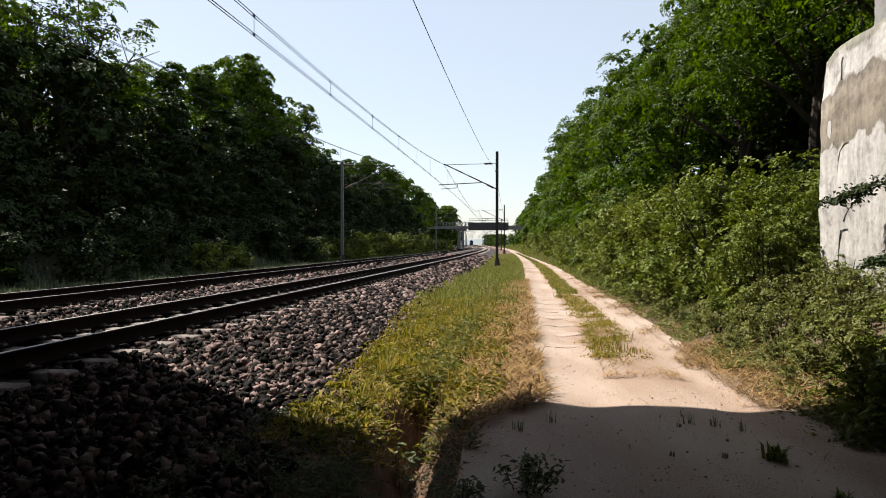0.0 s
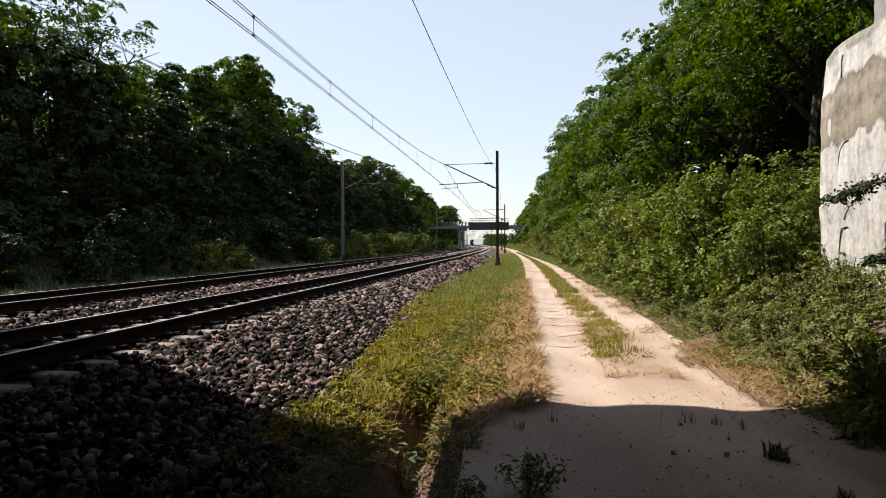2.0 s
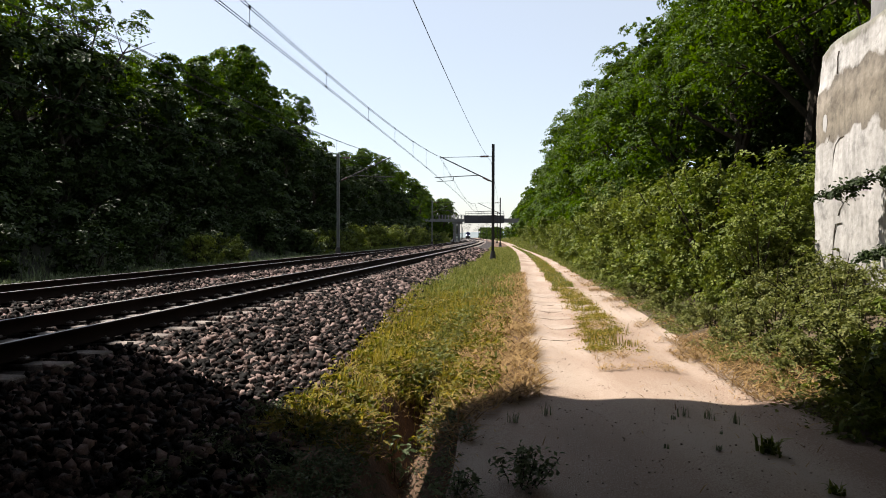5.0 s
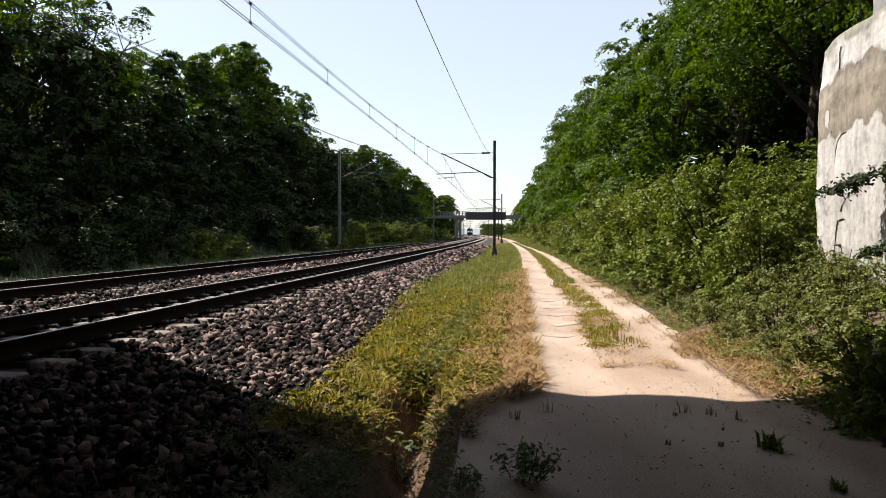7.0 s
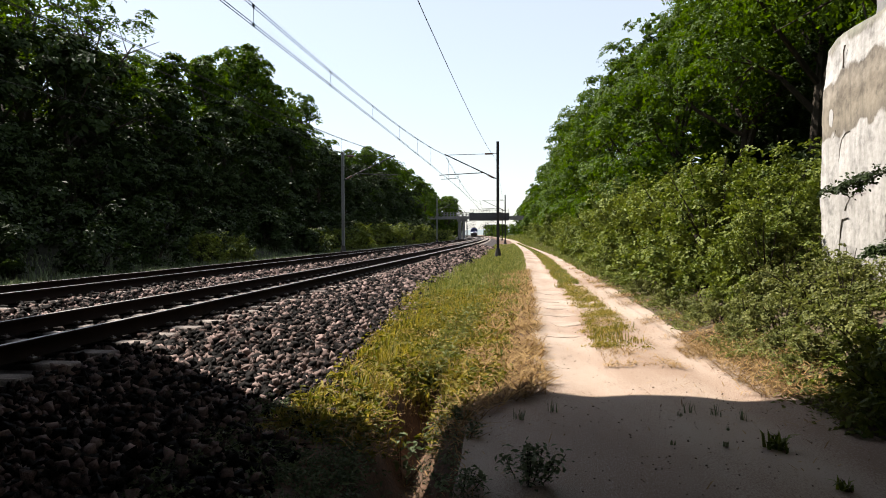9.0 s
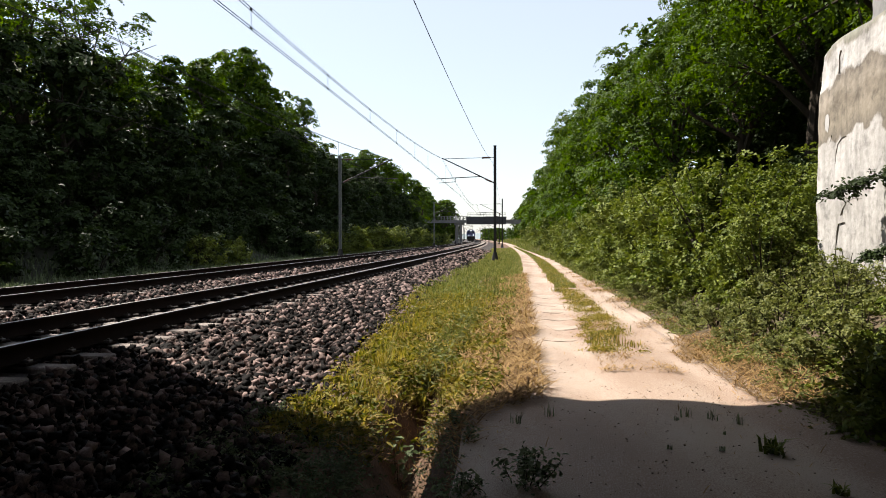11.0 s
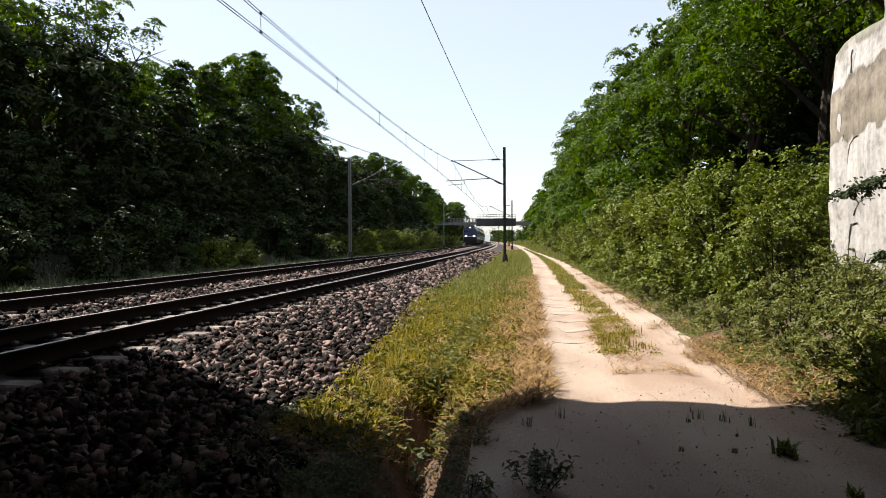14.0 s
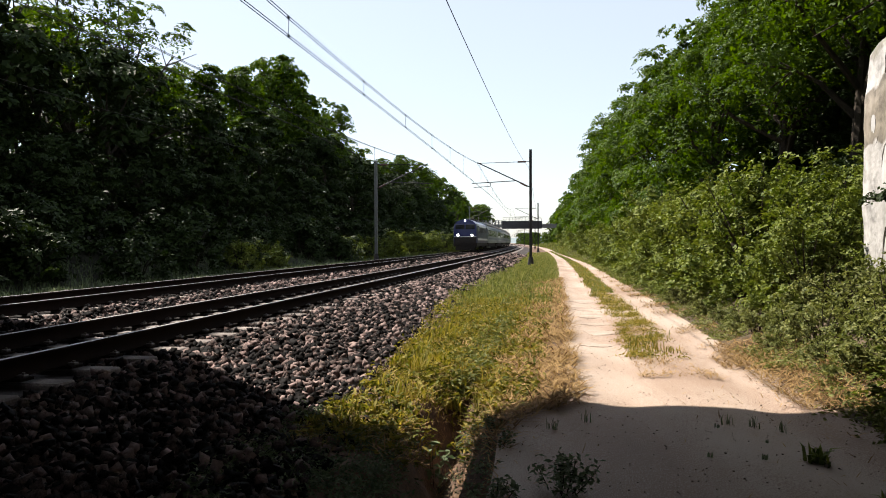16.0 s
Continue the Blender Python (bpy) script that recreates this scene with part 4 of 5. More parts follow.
# ---- train ----
def hull(length, half, z0, z1, crown, nose=0.0, rake=0.0):
    """A vehicle's body: a rounded section, with raked ends where nose is set."""
    sec = [(-half, z0), (-half, z1 - 0.95), (-half + 0.10, z1 - 0.45), (-half + 0.45, z1 - 0.12), (-half * 0.35, z1 + crown), (half * 0.35, z1 + crown), (half - 0.45, z1 - 0.12), (half - 0.10, z1 - 0.45), (half, z1 - 0.95), (half, z0)]
    bm = bmesh.new()
    rings = []
    for y, k in ((0, 1), (nose, 0), (length - nose, 0), (length, -1)) if nose else ((0, 0), (length, 0)):
        ring = []
        for x, z in sec:
            h = (z - z0) / (z1 - z0)
            dy = rake * max(0, h - 0.45) * (1 if k == 1 else -1 if k == -1 else 0)
            ring.append(bm.verts.new((x * (0.93 if k else 1), y + dy, z)))
        rings.append(ring)
    n = len(sec)
    for a, b in zip(rings, rings[1:]):
        for i in range(n):
            bm.faces.new((a[i], a[(i + 1) % n], b[(i + 1) % n], b[i]))
    bm.faces.new(rings[0])
    bm.faces.new(rings[-1][::-1])
    return bm


def bogie(ob, y, base=2.6):
    bm = bmesh.new()
    for s in (-1.05, 1.05):
        box(bm, s - 0.09, s + 0.09, y - base / 2 - 0.5, y + base / 2 + 0.5, 0.42, 0.82, 0.03)
    box(bm, -1.0, 1.0, y - 0.25, y + 0.25, 0.45, 0.8, 0.03)
    b = part("bogie", bm, M["under"], ob)
    for dy in (-base / 2, base / 2):
        for s in (-0.75, 0.75):
            part("wheel", tubed((s - 0.065, y + dy, 0.49), (s + 0.065, y + dy, 0.49), 0.49, 0.49, 20), M["under"], b)


def locomotive():
    """Its front is at the origin and it reaches along +y; z is 0 on the rails."""
    L = 16.7
    ob = thing("locomotive", "blue electric locomotive with three lit headlights pulling a train", "locomotive")
    body = part("body", hull(L, 1.48, 1.05, 3.78, 0.10, 0.75, 0.34), M["blue"], ob)
    part("skirt", boxed(-1.42, 1.42, 0.10, L - 0.10, 0.62, 1.09, 0.05), M["under"], ob)
    part("front_lower_panel", boxed(-1.34, 1.34, -0.03, 0.3, 1.02, 1.75, 0.04), M["under"], ob, "dark grimy lower front")
    part("front_stripe", boxed(-1.36, 1.36, -0.045, 0.2, 1.75, 1.83), M["white"], ob, "pale stripe across the nose")
    for s in (-1, 1):
        part("windscreen", boxed(min(s * 0.08, s * 1.18), max(s * 0.08, s * 1.18), 0.02, 0.3, 2.72, 3.28, 0.04), M["glass"], ob)
        h = part("headlight", tubed((s * 0.86, -0.14, 1.98), (s * 0.86, 0.1, 1.98), 0.13, 0.13, 14), M["lamp"], ob, "lit white headlight")
        part("lamp_ring", tubed((s * 0.86, -0.10, 1.98), (s * 0.86, 0.1, 1.98), 0.23, 0.23, 14), M["navy"], h)
        part("buffer", tube(tubed((s * 0.88, -0.62, 1.06), (s * 0.88, -0.55, 1.06), 0.24, 0.24, 14), (s * 0.88, -0.55, 1.06), (s * 0.88, 0.1, 1.06), 0.10, 0.12, 10), M["under"], ob)
        part("side_window", boxed(s * 1.44 if s > 0 else -1.495, 1.495 if s > 0 else -1.44, 1.05, 1.9, 2.45, 3.15), M["glass"], ob)
        part("side_window", boxed(s * 1.44 if s > 0 else -1.495, 1.495 if s > 0 else -1.44, L - 1.9, L - 1.05, 2.45, 3.15), M["glass"], ob)
        part("side_stripe", boxed(1.462 if s > 0 else -1.50, 1.50 if s > 0 else -1.462, 0.8, L - 0.8, 1.35, 1.6), M["white"], ob)
        for i in range(5):
            part("side_grille", boxed(1.462 if s > 0 else -1.495, 1.495 if s > 0 else -1.462, 3.4 + i * 2.1, 4.8 + i * 2.1, 2.35, 3.0), M["navy"], ob)
    part("top_headlight", tubed((0, 0.16, 3.72), (0, 0.6, 3.72), 0.09, 0.09, 14), M["lamp"], ob, "lit white roof headlight")
    part("lamp_housing", tubed((0, 0.20, 3.74), (0, 0.9, 3.70), 0.30, 0.34, 14), M["navy"], ob)
    part("coupling", boxed(-0.12, 0.12, -0.35, 0.1, 0.85, 1.08), M["under"], ob)
    part("snow_plough", boxed(-1.15, 1.15, 0.0, 0.25, 0.16, 0.62, 0.04), M["under"], ob)
    part("roof_equipment", box(boxed(-0.65, 0.65, 4.2, 6.8, 3.85, 4.1, 0.05), -0.65, 0.65, 8.6, 12.4, 3.85, 4.12, 0.05), M["under"], ob)
    pan = bmesh.new()
    for s in (-0.45, 0.45):
        tube(pan, (s, 13.4, 3.95), (s * 0.7, 15.3, 4.65), 0.035)
        tube(pan, (s * 0.7, 15.3, 4.65), (s, 13.9, 5.38), 0.03)
    tube(pan, (-0.85, 13.9, 5.40), (0.85, 13.9, 5.40), 0.035)
    part("pantograph", pan, M["under"], ob, "raised pantograph")
    bogie(ob, 3.8, 3.0)
    bogie(ob, L - 3.8, 3.0)
    return ob, L


def coach():
    L = 24.5
    ob = thing("passenger_coach", "grey-green passenger coach with dark windows and pale roof", "coach", "coaches of the train")
    part("body", hull(L, 1.43, 1.0, 3.80, 0.22), M["coach"], ob)
    part("roof", prism(bmesh.new(), [(-1.2, 0.02), (1.2, 0.02), (1.2, L - 0.02), (-1.2, L - 0.02)], 3.72, 3.93), M["roof"], ob, "pale dusty roof")
    for s in (-1, 1):
        a, b = (1.40, 1.445) if s > 0 else (-1.445, -1.40)
        for i in range(11):
            part("window", boxed(a, b, 2.2 + i * 1.86, 3.5 + i * 1.86, 2.05, 2.95), M["glass"], ob)
        part("stripe", boxed(a + 0.001 * s, b + 0.002 * s, 0.1, L - 0.1, 1.55, 1.75), M["blue"], ob)
        for y in (0.5, L - 1.4):
            d = part("door", boxed(a + 0.003 * s, b + 0.004 * s, y, y + 0.9, 1.1, 3.0), M["coach"], ob)
            part("door_window", boxed(a + 0.006 * s, b + 0.007 * s, y + 0.2, y + 0.7, 2.05, 2.8), M["glass"], d)
    part("underframe", boxed(-1.2, 1.2, 4.6, L - 4.6, 0.45, 1.02, 0.05), M["under"], ob)
    part("gangway", boxed(-0.6, 0.6, -0.35, 0.02, 1.05, 3.3), M["under"], ob)
    bogie(ob, 3.2)
    bogie(ob, L - 3.2)
    return ob, L


loco, loco_len = locomotive()
coaches, coach_len = [coach()[0]], 24.5
for i in range(6):
    coaches.append(copy_thing(coaches[0], Matrix.Identity(4)))


# ---- loose stones ----
def stone_shapes(rng, n):
    """n angular stones of eight corners, about one metre across."""
    cube = np.array([(x, y, z) for x in (-1, 1) for y in (-1, 1) for z in (-1, 1)], float) * 0.5
    v = cube[None] * rng.uniform(0.6, 1.0, (n, 1, 3)) + rng.uniform(-0.24, 0.24, (n, 8, 3))
    q = rng.normal(0, 1, (n, 4))
    q /= np.linalg.norm(q, axis=1)[:, None]
    w, x, y, z = q.T
    r = np.stack([1 - 2 * (y * y + z * z), 2 * (x * y - z * w), 2 * (x * z + y * w), 2 * (x * y + z * w), 1 - 2 * (x * x + z * z), 2 * (y * z - x * w), 2 * (x * z - y * w), 2 * (y * z + x * w), 1 - 2 * (x * x + y * y)], 1).reshape(-1, 3, 3)
    return np.einsum("nij,nkj->nki", r, v)


CUBE = np.array([(0, 1, 3, 2), (4, 6, 7, 5), (0, 4, 5, 1), (2, 3, 7, 6), (0, 2, 6, 4), (1, 5, 7, 3)])


def scatter(rng, y0, y1, u0, u1, step, size):
    out = []
    for y in np.arange(y0, y1, step):
        for u in np.arange(u0, u1, step):
            yy, uu = y + rng.uniform(-0.5, 0.5) * step, u + rng.uniform(-0.5, 0.5) * step
            if uu > toe(yy) + 0.25 + rng.normal(0, 0.12):
                continue
            if any(abs(abs(uu - c) - 0.753) < 0.085 for c in (0, FAR)):
                continue
            k = ((yy - FIRST) / PITCH + 0.5) % 1 - 0.5
            if abs(k) * PITCH < 0.19 and (abs(uu) < 1.42 or abs(uu - FAR) < 1.42):
                continue
            s = size * rng.uniform(0.5, 1.45)
            drop = 0.03 if min(abs(uu), abs(uu - FAR)) < 0.68 else 0.0
            out.append((*at(yy, uu, land(uu, yy) - drop + s * rng.uniform(-0.3, 0.62)), s))
    return np.array(out)


def stones(name, label, spots, rng, material="stone"):
    sh = stone_shapes(rng, len(spots)) * spots[:, 3][:, None, None] + spots[:, None, :3]
    f = (CUBE[None] + 8 * np.arange(len(spots))[:, None, None]).reshape(-1, 4)
    return tagged(new(name, mesh_from(name, sh.reshape(-1, 3), f, M[material])), label, "pebbles" if material == "pebble" else "ballast", kind="stuff")


RNG = np.random.default_rng(5)
near = np.concatenate([scatter(RNG, 3.0, 9.0, 1.3, 4.6, 0.058, 0.064), scatter(RNG, 9.0, 18, 1.2, 4.0, 0.064, 0.074), scatter(RNG, 9, 20, -3.0, -1.05, 0.066, 0.075)])
seats = np.concatenate([scatter(RNG, 8, 30, -1.05, 1.2, 0.07, 0.075), scatter(RNG, 14, 34, FAR - 1.0, FAR + 1.05, 0.08, 0.08)])
stones("ballast_stones", "ballast stones between and beside the rails, darkened for the rails' shade", seats, RNG, "rail_shade_stone")
stones("ballast_stones", "angular dusty brown and grey ballast stones", near, RNG)
more = np.concatenate([scatter(RNG, 18, 40, 1.2, 3.6, 0.075, 0.09), scatter(RNG, 20, 40, -3.0, -1.2, 0.078, 0.09), scatter(RNG, 40, 90, 1.2, 3.5, 0.16, 0.16), scatter(RNG, 40, 90, -3, -1.2, 0.17, 0.16)])
stones("ballast_stones", "angular ballast stones farther along the tracks", more, RNG)


# ---- grass ----
def blades(rng, spots, height, width, lean=0.5):
    n = len(spots)
    az, bend = rng.uniform(0, 2 * math.pi, n), rng.uniform(0.1, 1, n) * lean
    h = height * rng.uniform(0.45, 1.25, n)
    d = np.stack([np.cos(az), np.sin(az), np.zeros(n)], 1)
    s = np.stack([-np.sin(az), np.cos(az), np.zeros(n)], 1) * (width * rng.uniform(0.6, 1.3, n))[:, None]
    z = np.array([0, 0, 1.0])
    m = spots + d * (h * bend * 0.35)[:, None] + z * (h * 0.6)[:, None]
    t = spots + d * (h * bend)[:, None] + z * (h * (1 - 0.35 * bend))[:, None]
    v = np.stack([spots - s, spots + s, m + s * 0.7, m - s * 0.7, t], 1).reshape(-1, 3)
    i = np.arange(n)[:, None] * 5
    f = np.concatenate([i + [0, 1, 2], i + [0, 2, 3], i + [3, 2, 4]], 1).reshape(-1, 3)
    return v, f


def meadow(name, label, material, rng, count, y0, y1, edge_lo, edge_hi, height, width, keep=None, lean=0.5, power=1.6):
    spots = []
    while len(spots) < count:
        y = y0 + (y1 - y0) * rng.random() ** power
        a, b = edge_lo(y), edge_hi(y)
        u = a + (b - a) * rng.random()
        if keep and rng.random() > keep(u, y):
            continue
        spots.append(at(y, u, land(u, y) - 0.01)[:])
    v, f = blades(rng, np.array(spots), height, width, lean)
    return tagged(new(name, mesh_from(name, v, f, material)), label, "grass", kind="stuff")


def stalks(name, label, material, rng, count, y0, y1, edge_lo, edge_hi, length, width, keep=None, power=1.6, heap=0.05):
    """Cut stalks that lie about on the ground."""
    spots = []
    while len(spots) < count:
        y = y0 + (y1 - y0) * rng.random() ** power
        a, b = edge_lo(y), edge_hi(y)
        u = a + (b - a) * rng.random()
        if keep and rng.random() > keep(u, y):
            continue
        spots.append(at(y, u, land(u, y))[:])
    p = np.array(spots)
    n = len(p)
    az, tilt = rng.uniform(0, 2 * math.pi, n), rng.normal(0.12, 0.22, n)
    le = length * rng.uniform(0.4, 1.5, n)
    d = np.stack([np.cos(az) * np.cos(tilt), np.sin(az) * np.cos(tilt), np.abs(np.sin(tilt))], 1) * le[:, None]
    s = np.stack([-np.sin(az), np.cos(az), np.zeros(n)], 1) * (width * rng.uniform(0.6, 1.4, n))[:, None]
    p[:, 2] += 0.006 + heap * rng.random(n) ** 2
    m = p + d * 0.5 + np.array([0, 0, 1.0]) * (le * rng.uniform(0, 0.12, n))[:, None]
    v = np.stack([p - s, p + s, m + s, m - s, p + d], 1).reshape(-1, 3)
    i = np.arange(n)[:, None] * 5
    f = np.concatenate([i + [0, 1, 2], i + [0, 2, 3], i + [3, 2, 4]], 1).reshape(-1, 3)
    return tagged(new(name, mesh_from(name, v, f, material)), label, "straw", kind="stuff")


def patch(u, y, s=0.9, seed=0):
    return max(0.0, min(1.0, 0.5 + 1.1 * noise.noise((u * s, y * s, seed))))


def gully(u, y):
    return 1 - math.exp(-((u - gully_line(y)) / 0.40) ** 4) * soft(9.8, 8.4, y)


def herbs(name, label, material, rng, count, y0, y1, edge_lo, edge_hi, height, leaf, keep=None, power=1.6, per=24):
    """Low leafy growth: small leaves heaped in tufts."""
    mids = []
    while len(mids) < count // per:
        y = y0 + (y1 - y0) * rng.random() ** power
        a, b = edge_lo(y), edge_hi(y)
        u = a + (b - a) * rng.random()
        if keep and rng.random() > keep(u, y):
            continue
        mids.append(at(y, u, land(u, y))[:])
    p = np.repeat(np.array(mids), per, 0)
    k = np.repeat(rng.uniform(0.5, 1.4, len(mids)), per)[:, None]
    off = rng.normal(0, 1, p.shape) * np.array([0.085, 0.085, 0]) * k
    off[:, 2] = np.abs(rng.normal(0, 0.5, len(p))) * height * k[:, 0] * np.exp(-(off[:, 0] ** 2 + off[:, 1] ** 2) / 0.012)
    v, f = leaves(rng, p + off + np.array([0, 0, 0.015]), leaf, leaf * 0.38, -0.25)
    return tagged(new(name, mesh_from(name, v, f, material)), label, "weeds", kind="stuff")


def sunny(u, y):
    return max(0.2, patch(u, y, 1.1, 2)) * gully(u, y) * soft(6.3, 7.6, y)


def tufts(name, label, material, rng, count, y0, y1, edge_lo, edge_hi, height, width, per=34, keep=None, power=1.6, wide=0.07, lean=0.75):
    """Grass standing in separate tufts of unlike height, with gaps between."""
    mids = []
    while len(mids) < count:
        y = y0 + (y1 - y0) * rng.random() ** power
        a, b = edge_lo(y), edge_hi(y)
        u = a + (b - a) * rng.random()
        if keep and rng.random() > keep(u, y):
            continue
        mids.append(at(y, u, land(u, y) - 0.01)[:])
    p = np.repeat(np.array(mids), per, 0)
    k = np.repeat(rng.uniform(0.45, 1.3, count), per)
    p[:, :2] += rng.normal(0, wide, (len(p), 2)) * k[:, None]
    v, f = blades(rng, p, height * k, width, lean)
    return tagged(new(name, mesh_from(name, v, f, material)), label, "grass", kind="stuff")


tufts("verge_tufts", "tall yellow-green tufts of grass on the verge", M["grass"], RNG, 620, 6.6, 22, lambda y: toe(y) - 0.05, lambda y: path_left(y) - 0.75, 0.19, 0.012, 18, lambda u, y: patch(u, y, 0.9, 21) ** 2 * gully(u, y) * soft(6.8, 8.2, y), 1.4)
tufts("verge_tufts", "tufts of green grass farther along the verge", M["grass_g"], RNG, 700, 20, 75, lambda y: toe(y), lambda y: path_left(y) - 0.4, 0.24, 0.018, 22, lambda u, y: patch(u, y, 0.6, 21), 1.4, 0.12)
herbs("crease_weeds", "darker green weeds along the crease above the gully", M["leaf_s"], RNG, 4200, 9.4, 17, lambda y: gully_line(y) - 0.22, lambda y: gully_line(y) + 0.25, 0.30, 0.085, None, 1.2)
tufts("track_tufts", "tufts of grass between the ruts of the path", M["herb"], RNG, 120, 11.4, 48, lambda y: path_left(y) + 0.95, lambda y: path_left(y) + 1.6, 0.13, 0.006, 24, lambda u, y: patch(u, y, 1.3, 31) ** 2, 1.4)
herbs("verge_weeds", "yellow-green low weeds on the sunny verge", M["herb"], RNG, 30000, 6.0, 24, lambda y: toe(y) - 0.12, lambda y: path_left(y) - 0.32, 0.22, 0.095, sunny, 1.5)
meadow("verge_grass", "yellow-green grass among the weeds on the verge", M["grass"], RNG, 12000, 6.0, 26, lambda y: toe(y) - 0.15, lambda y: path_left(y) - 0.35, 0.13, 0.0055, lambda u, y: patch(u, y) * gully(u, y) * soft(6.2, 7.6, y), 1.1)
meadow("verge_grass", "green grass farther along the verge", M["grass_g"], RNG, 20000, 13, 120, lambda y: toe(y) - 0.1, path_left, 0.17, 0.013, lambda u, y: soft(13, 30, y), 0.9, 1.5)
herbs("verge_weeds", "low weeds farther along the verge", M["grass_g"], RNG, 30000, 13, 90, lambda y: toe(y) - 0.1, lambda y: path_left(y) - 0.2, 0.16, 0.09, lambda u, y: soft(13, 30, y) * patch(u, y, 0.5, 2), 1.5)
stalks("dry_straw", "mown straw and dry stalks lying on the verge", M["straw"], RNG, 21000, 6.2, 32, lambda y: 4.7, lambda y: path_left(y) + 0.12, 0.21, 0.0065, lambda u, y: max(0.25, patch(u, y, 0.8, 7)) * gully(u, y) * soft(6.0, 7.2, y) * (0.15 + 0.85 * soft(5.0, 5.8, u)), 1.5, 0.09)
stalks("dry_straw", "thin dry stalks among the weeds beside the ballast", M["straw"], RNG, 6000, 6.4, 20, lambda y: toe(y) - 0.1, lambda y: 5.0, 0.14, 0.003, lambda u, y: patch(u, y, 1.2, 8), 1.5, 0.08)
herbs("track_weeds", "low weeds between the ruts of the path", M["herb"], RNG, 16000, 11.0, 60, lambda y: path_left(y) + 1.0 - 0.1 * soft(14, 11, y), lambda y: path_left(y) + 1.62, 0.11, 0.05, lambda u, y: patch(u, y, 1.6, 3) ** 1.5)
stalks("track_straw", "dry grass lying between the ruts", M["straw"], RNG, 5000, 9.5, 60, lambda y: path_left(y) + 0.85, lambda y: path_left(y) + 1.8, 0.10, 0.004, lambda u, y: patch(u, y, 1.4, 3) ** 2, 1.6, 0.03)
herbs("path_edge_weeds", "low weeds at the foot of the bushes", M["leaf_s"], RNG, 12000, 7.0, 50, lambda y: path_right(y) - 0.05, lambda y: path_right(y) + 0.9, 0.22, 0.07, lambda u, y: patch(u, y, 1.1, 9), 1.7)
stalks("path_edge_straw", "dry litter heaped at the path edge by the shadow", M["straw"], RNG, 3800, 8.0, 12.5, lambda y: path_right(y) - 0.25, lambda y: path_right(y) + 0.75, 0.17, 0.005, None, 1.0, 0.05)
stalks("path_edge_straw", "dry litter along the path edge", M["straw"], RNG, 7000, 7, 40, lambda y: path_right(y) - 0.45, lambda y: path_right(y) + 0.4, 0.13, 0.0045, lambda u, y: patch(u, y, 1.0, 5) ** 2, 1.6, 0.03)
stalks("gully_litter", "roots and dry stalks along the broken edge of the gully", M["straw"], RNG, 420, 4.2, 8.0, lambda y: gully_line(y) - 0.05, lambda y: gully_line(y) + 0.45, 0.10, 0.004, None, 1.0, 0.03)
herbs("gully_weeds", "small weeds along the edge of the gully", M["weed"], RNG, 1400, 4.2, 7.5, lambda y: gully_line(y) + 0.12, lambda y: gully_line(y) + 0.45, 0.1, 0.035, None, 1.0)
stalks("path_litter", "scattered dry stalks on the bare path", M["straw"], RNG, 700, 3.2, 16, path_left, path_right, 0.08, 0.003, lambda u, y: patch(u, y, 0.8, 12) ** 2, 1.3, 0.004)
meadow("track_grass", "strip of grass between the far ruts", M["grass_g"], RNG, 9000, 24, 130, lambda y: path_left(y) + 0.95 - 0.35 * soft(40, 110, y), lambda y: path_left(y) + 1.65 - 0.55 * soft(40, 110, y), 0.12, 0.010, None, 0.9, 1.3)
meadow("path_edge_grass", "grass creeping over the far edge of the path", M["grass_g"], RNG, 14000, 28, 140, lambda y: path_right(y) - 0.1, lambda y: path_right(y) + 1.8, 0.22, 0.016, None, 0.9, 1.3)
meadow("far_grass", "rough green grass on the bank beyond the bushes", M["grass_g"], RNG, 9000, 100, 330, lambda y: path_right(y), lambda y: 22, 0.7, 0.06, None, 0.9, 1.0)
herbs("shade_weeds", "sparse weeds in the shade under the bridge", M["weed"], RNG, 15000, 2.5, 7.6, lambda y: 3.7, lambda y: gully_line(y) + 0.4, 0.15, 0.045, lambda u, y: max(0.15, patch(u, y, 1.3, 4)) * gully(u, y), 1.0)
meadow("bank_grass", "dark grass along the foot of the bank", M["weed"], RNG, 16000, 12, 90, lambda y: -12, lambda y: -7.6, 0.32, 0.02, None, 0.9)


# ---- plants in the shade and by the gully ----
sprig(81, 0.42, 60, 0.10, "pale green thistle growing in the gully", 7.42, 5.07)
sprig(82, 0.2, 60, 0.06, "leafy weed leaning over the gully", 7.6, 5.45, "herb")
sprig(83, 0.30, 420, 0.05, "low grey-green weed clump in the shade", 5.45, 6.25)
sprig(87, 0.18, 190, 0.045, "low grey-green weed clump beside a larger one", 5.2, 5.85)
sprig(84, 0.15, 120, 0.045, "small weed clump in the shade", 6.4, 5.75)
sprig(88, 0.14, 130, 0.04, "small weed clump near the gully", 6.95, 5.72)
rosette(85, 0.14, 44, 0.013, "dark rosette weed on the shaded path", 6.33, 8.14, 1.5, "leaf_b")
rosette(86, 0.09, 26, 0.011, "small dark weed on the shaded path", 5.5, 8.27, 1.4, "leaf_b")
for i, (y, u, h) in enumerate(((7.34, 7.71, 0.11), (7.31, 7.94, 0.12), (7.23, 8.13, 0.10), (7.36, 6.5, 0.12), (7.0, 6.2, 0.12), (6.31, 7.37, 0.05), (6.3, 7.75, 0.05), (7.2, 7.6, 0.05), (6.8, 7.9, 0.04))):
    rosette(90 + i, h, 16, 0.004, "thin sprig of weed in bare ground", y, u, 0.6)


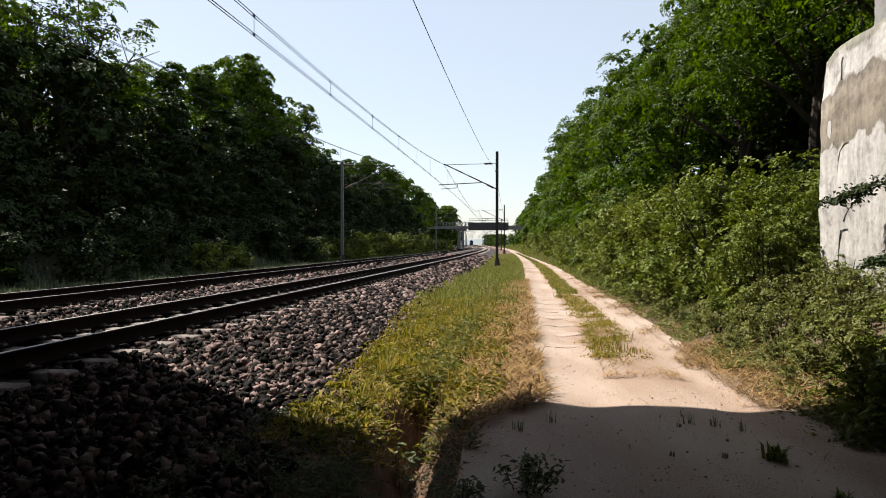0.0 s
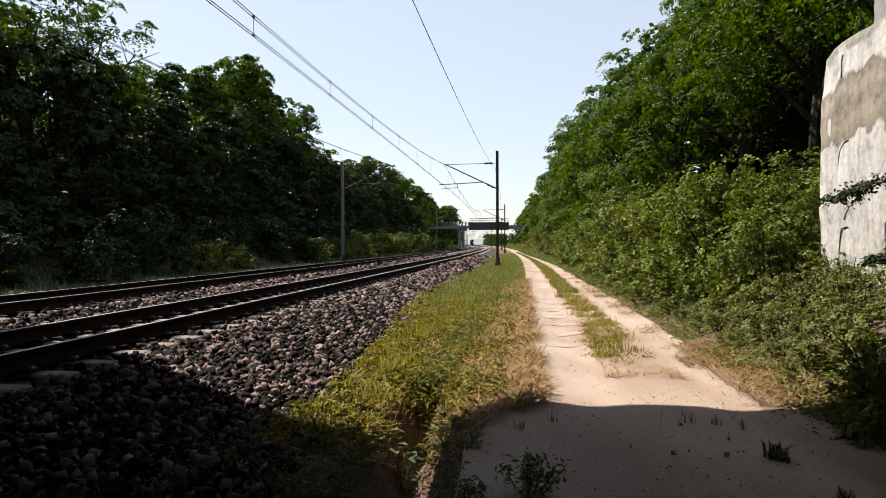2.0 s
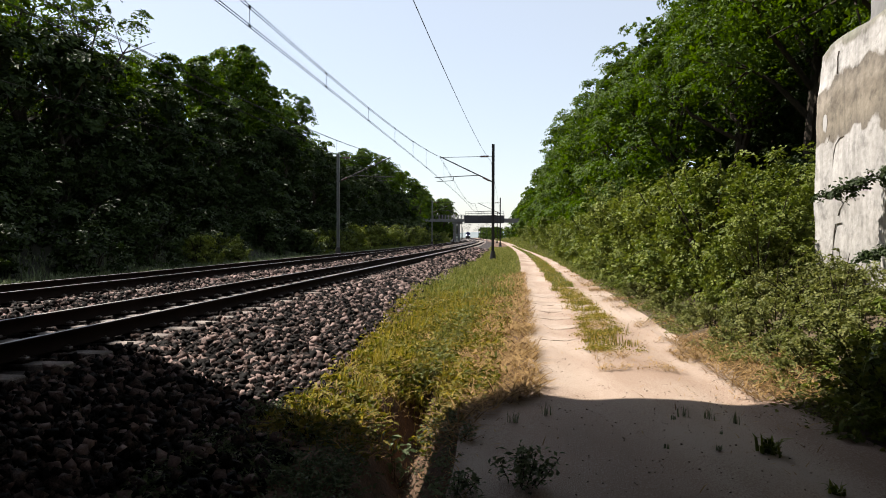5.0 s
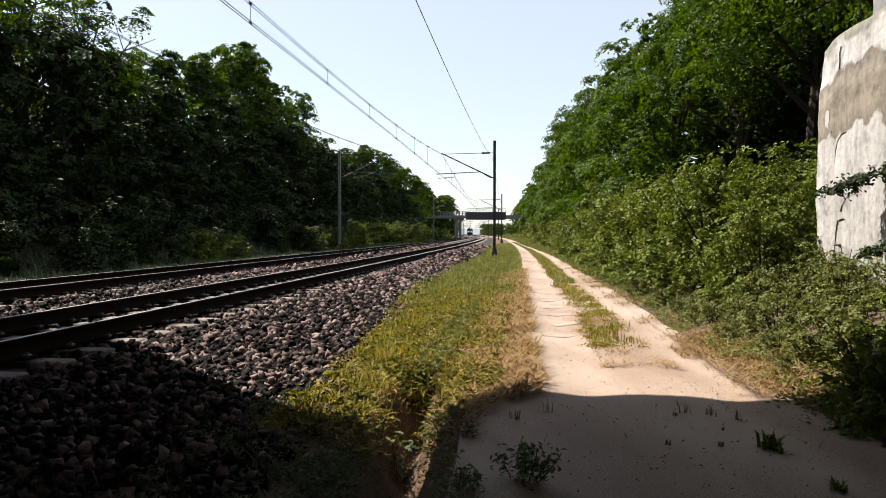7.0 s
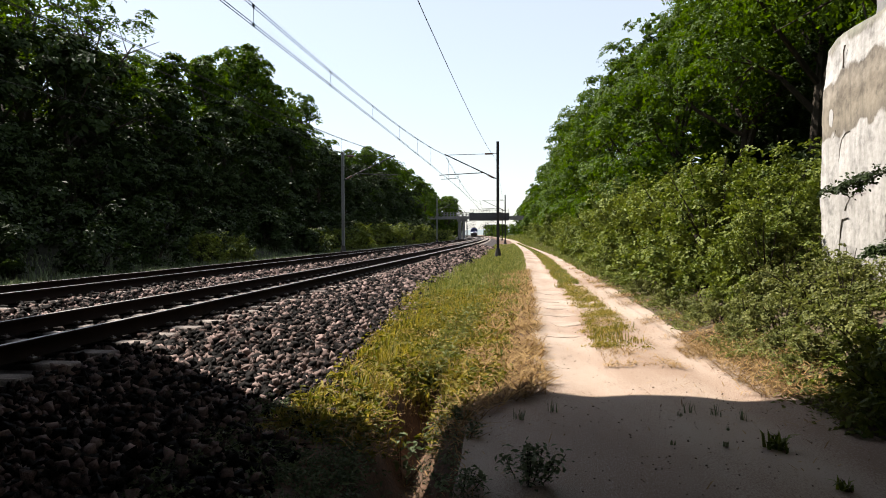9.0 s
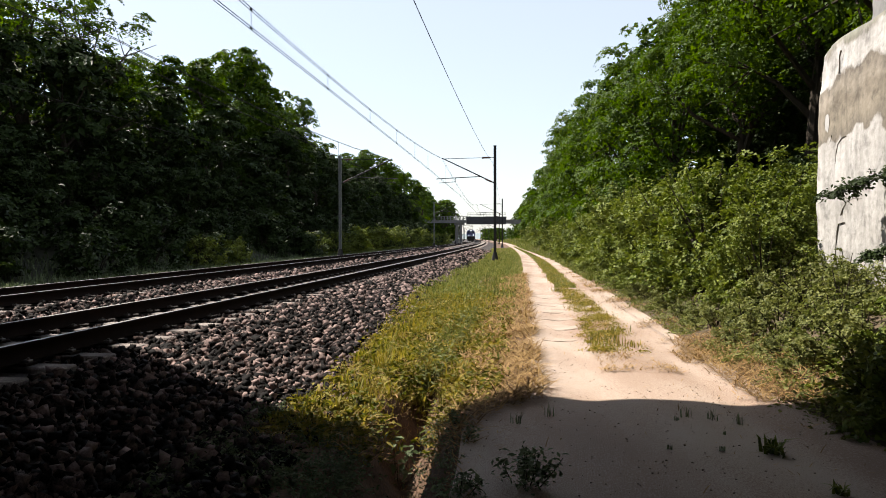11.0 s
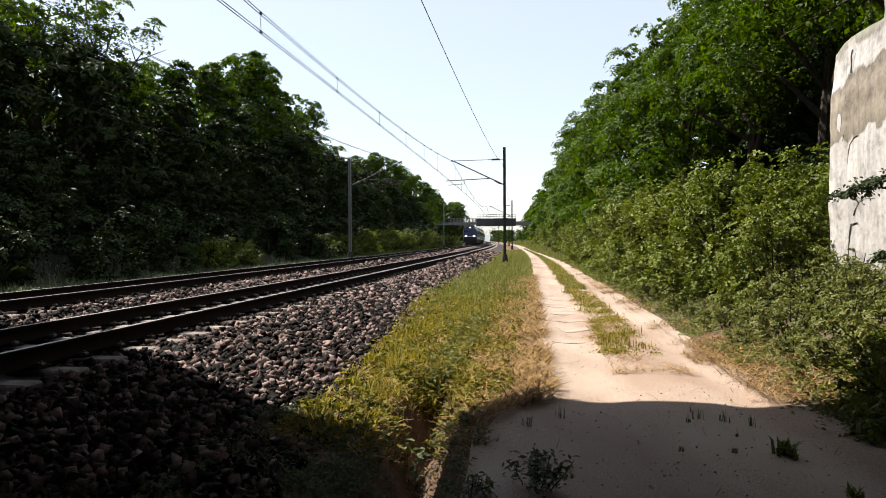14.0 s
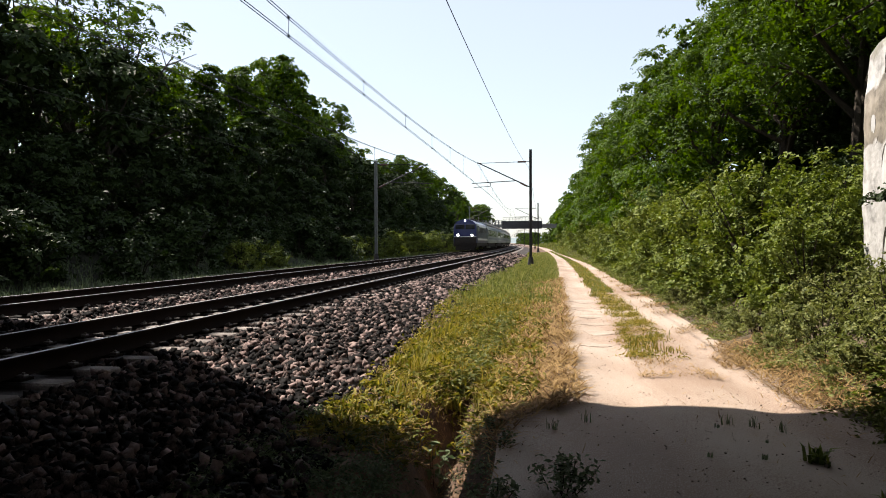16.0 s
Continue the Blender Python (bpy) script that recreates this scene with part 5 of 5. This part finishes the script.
def grit(name, label, rng, count, y0, y1, size, keep=None):
    spots = []
    while len(spots) < count:
        y = y0 + (y1 - y0) * rng.random() ** 1.5
        u = path_left(y) + (path_right(y) - path_left(y)) * rng.random()
        if keep and rng.random() > keep(u, y):
            continue
        s = size * rng.uniform(0.4, 1.5)
        spots.append((*at(y, u, land(u, y) + s * 0.1), s))
    return stones(name, label, np.array(spots), rng, "pebble")


grit("path_pebbles", "small pebbles and clods on the dirt path", RNG, 1800, 3.0, 24, 0.0095, lambda u, y: patch(u, y, 0.9, 6))


def far_wood():
    """The hazy line of woods at the end of the view."""
    n, verts = 160, []
    for i in range(n):
        a = radians(-40 + 80 * i / (n - 1))
        r = 1500
        h = 11 + 7 * noise.noise((i * 0.13, 0, 2)) + 4 * noise.noise((i * 0.7, 0, 5))
        for z in (-2, h * 0.6, h):
            verts.append((math.sin(a) * (r + z * 2), math.cos(a) * (r + z * 2), z))
    faces = [(i * 3 + j, i * 3 + 3 + j, i * 3 + 4 + j, i * 3 + 1 + j) for i in range(n - 1) for j in range(2)]
    tagged(new("backdrop", mesh_from("backdrop", verts, faces, M["distance"])), "hazy blue-green line of distant woods", "woods", kind="structure")


far_wood()


def crusts():
    """Thin broken plates of dried dirt in the left rut."""
    bed = bpy.data.objects["dirt_path"]
    rng = np.random.default_rng(17)
    for y, off, rx, ry, turn in ((12.3, 0.5, 0.3, 0.2, 4), (13.9, 0.62, 0.36, 0.40, 5), (15.4, 0.48, 0.45, 0.34, -6), (16.9, 0.60, 0.30, 0.5, 11), (18.6, 0.45, 0.42, 0.6, -4), (20.8, 0.55, 0.4, 0.7, 6)):
        n, bm = 19, bmesh.new()
        u0 = path_left(y) + off
        lo, hi = [], []
        for i in range(n):
            a = 2 * math.pi * i / n
            r = rng.uniform(0.72, 1.2)
            du, dy = math.cos(a) * rx * r, math.sin(a) * ry * r
            dy += du * math.tan(radians(turn))
            g = land(u0 + du, y + dy)
            lo.append(bm.verts.new(at(y + dy, u0 + du, g - 0.05)))
            hi.append(bm.verts.new(at(y + dy, u0 + du, g + rng.uniform(0.001, 0.011))))
        bm.faces.new(hi)
        for i in range(n):
            bm.faces.new((lo[i], lo[(i + 1) % n], hi[(i + 1) % n], hi[i]))
        part("dirt_plate", bm, M["crust"], bed)


crusts()


def single_stones():
    """The stones of the nearest stretch of the ballast shoulder, one by one."""
    bed = bpy.data.objects["ballast_bed"]
    rng = np.random.default_rng(23)
    kinds = [mesh_from("stone", v, CUBE, M["stone"]) for v in stone_shapes(rng, 12)]
    for x, y, z, s in scatter(rng, 4.3, 5.45, 2.3, 3.5, 0.058, 0.064)[:300]:
        o = part("stone", kinds[rng.integers(12)], None, bed)
        o.matrix_basis = Matrix.LocRotScale((x, y, z + 0.02), Euler(rng.uniform(0, 6.28, 3)), (s, s, s))


single_stones()


# ---- what moves ----
def train_rows(offset):
    rows = []
    for i in range(33):
        t = i * 0.5
        y = 87.0 + 32.0 * (16.0 - t) + offset
        p = at(y, FAR, TOP_FAR)
        rows.append((t, Matrix.Translation(p) @ pose(0, 0, 0, 0, 0, heading(y + 8))))
    return rows


def motions():
    walk(loco, train_rows(0))
    for i, c in enumerate(coaches):
        walk(c, train_rows(loco_len + 0.7 + i * (coach_len + 0.5)))


motions()
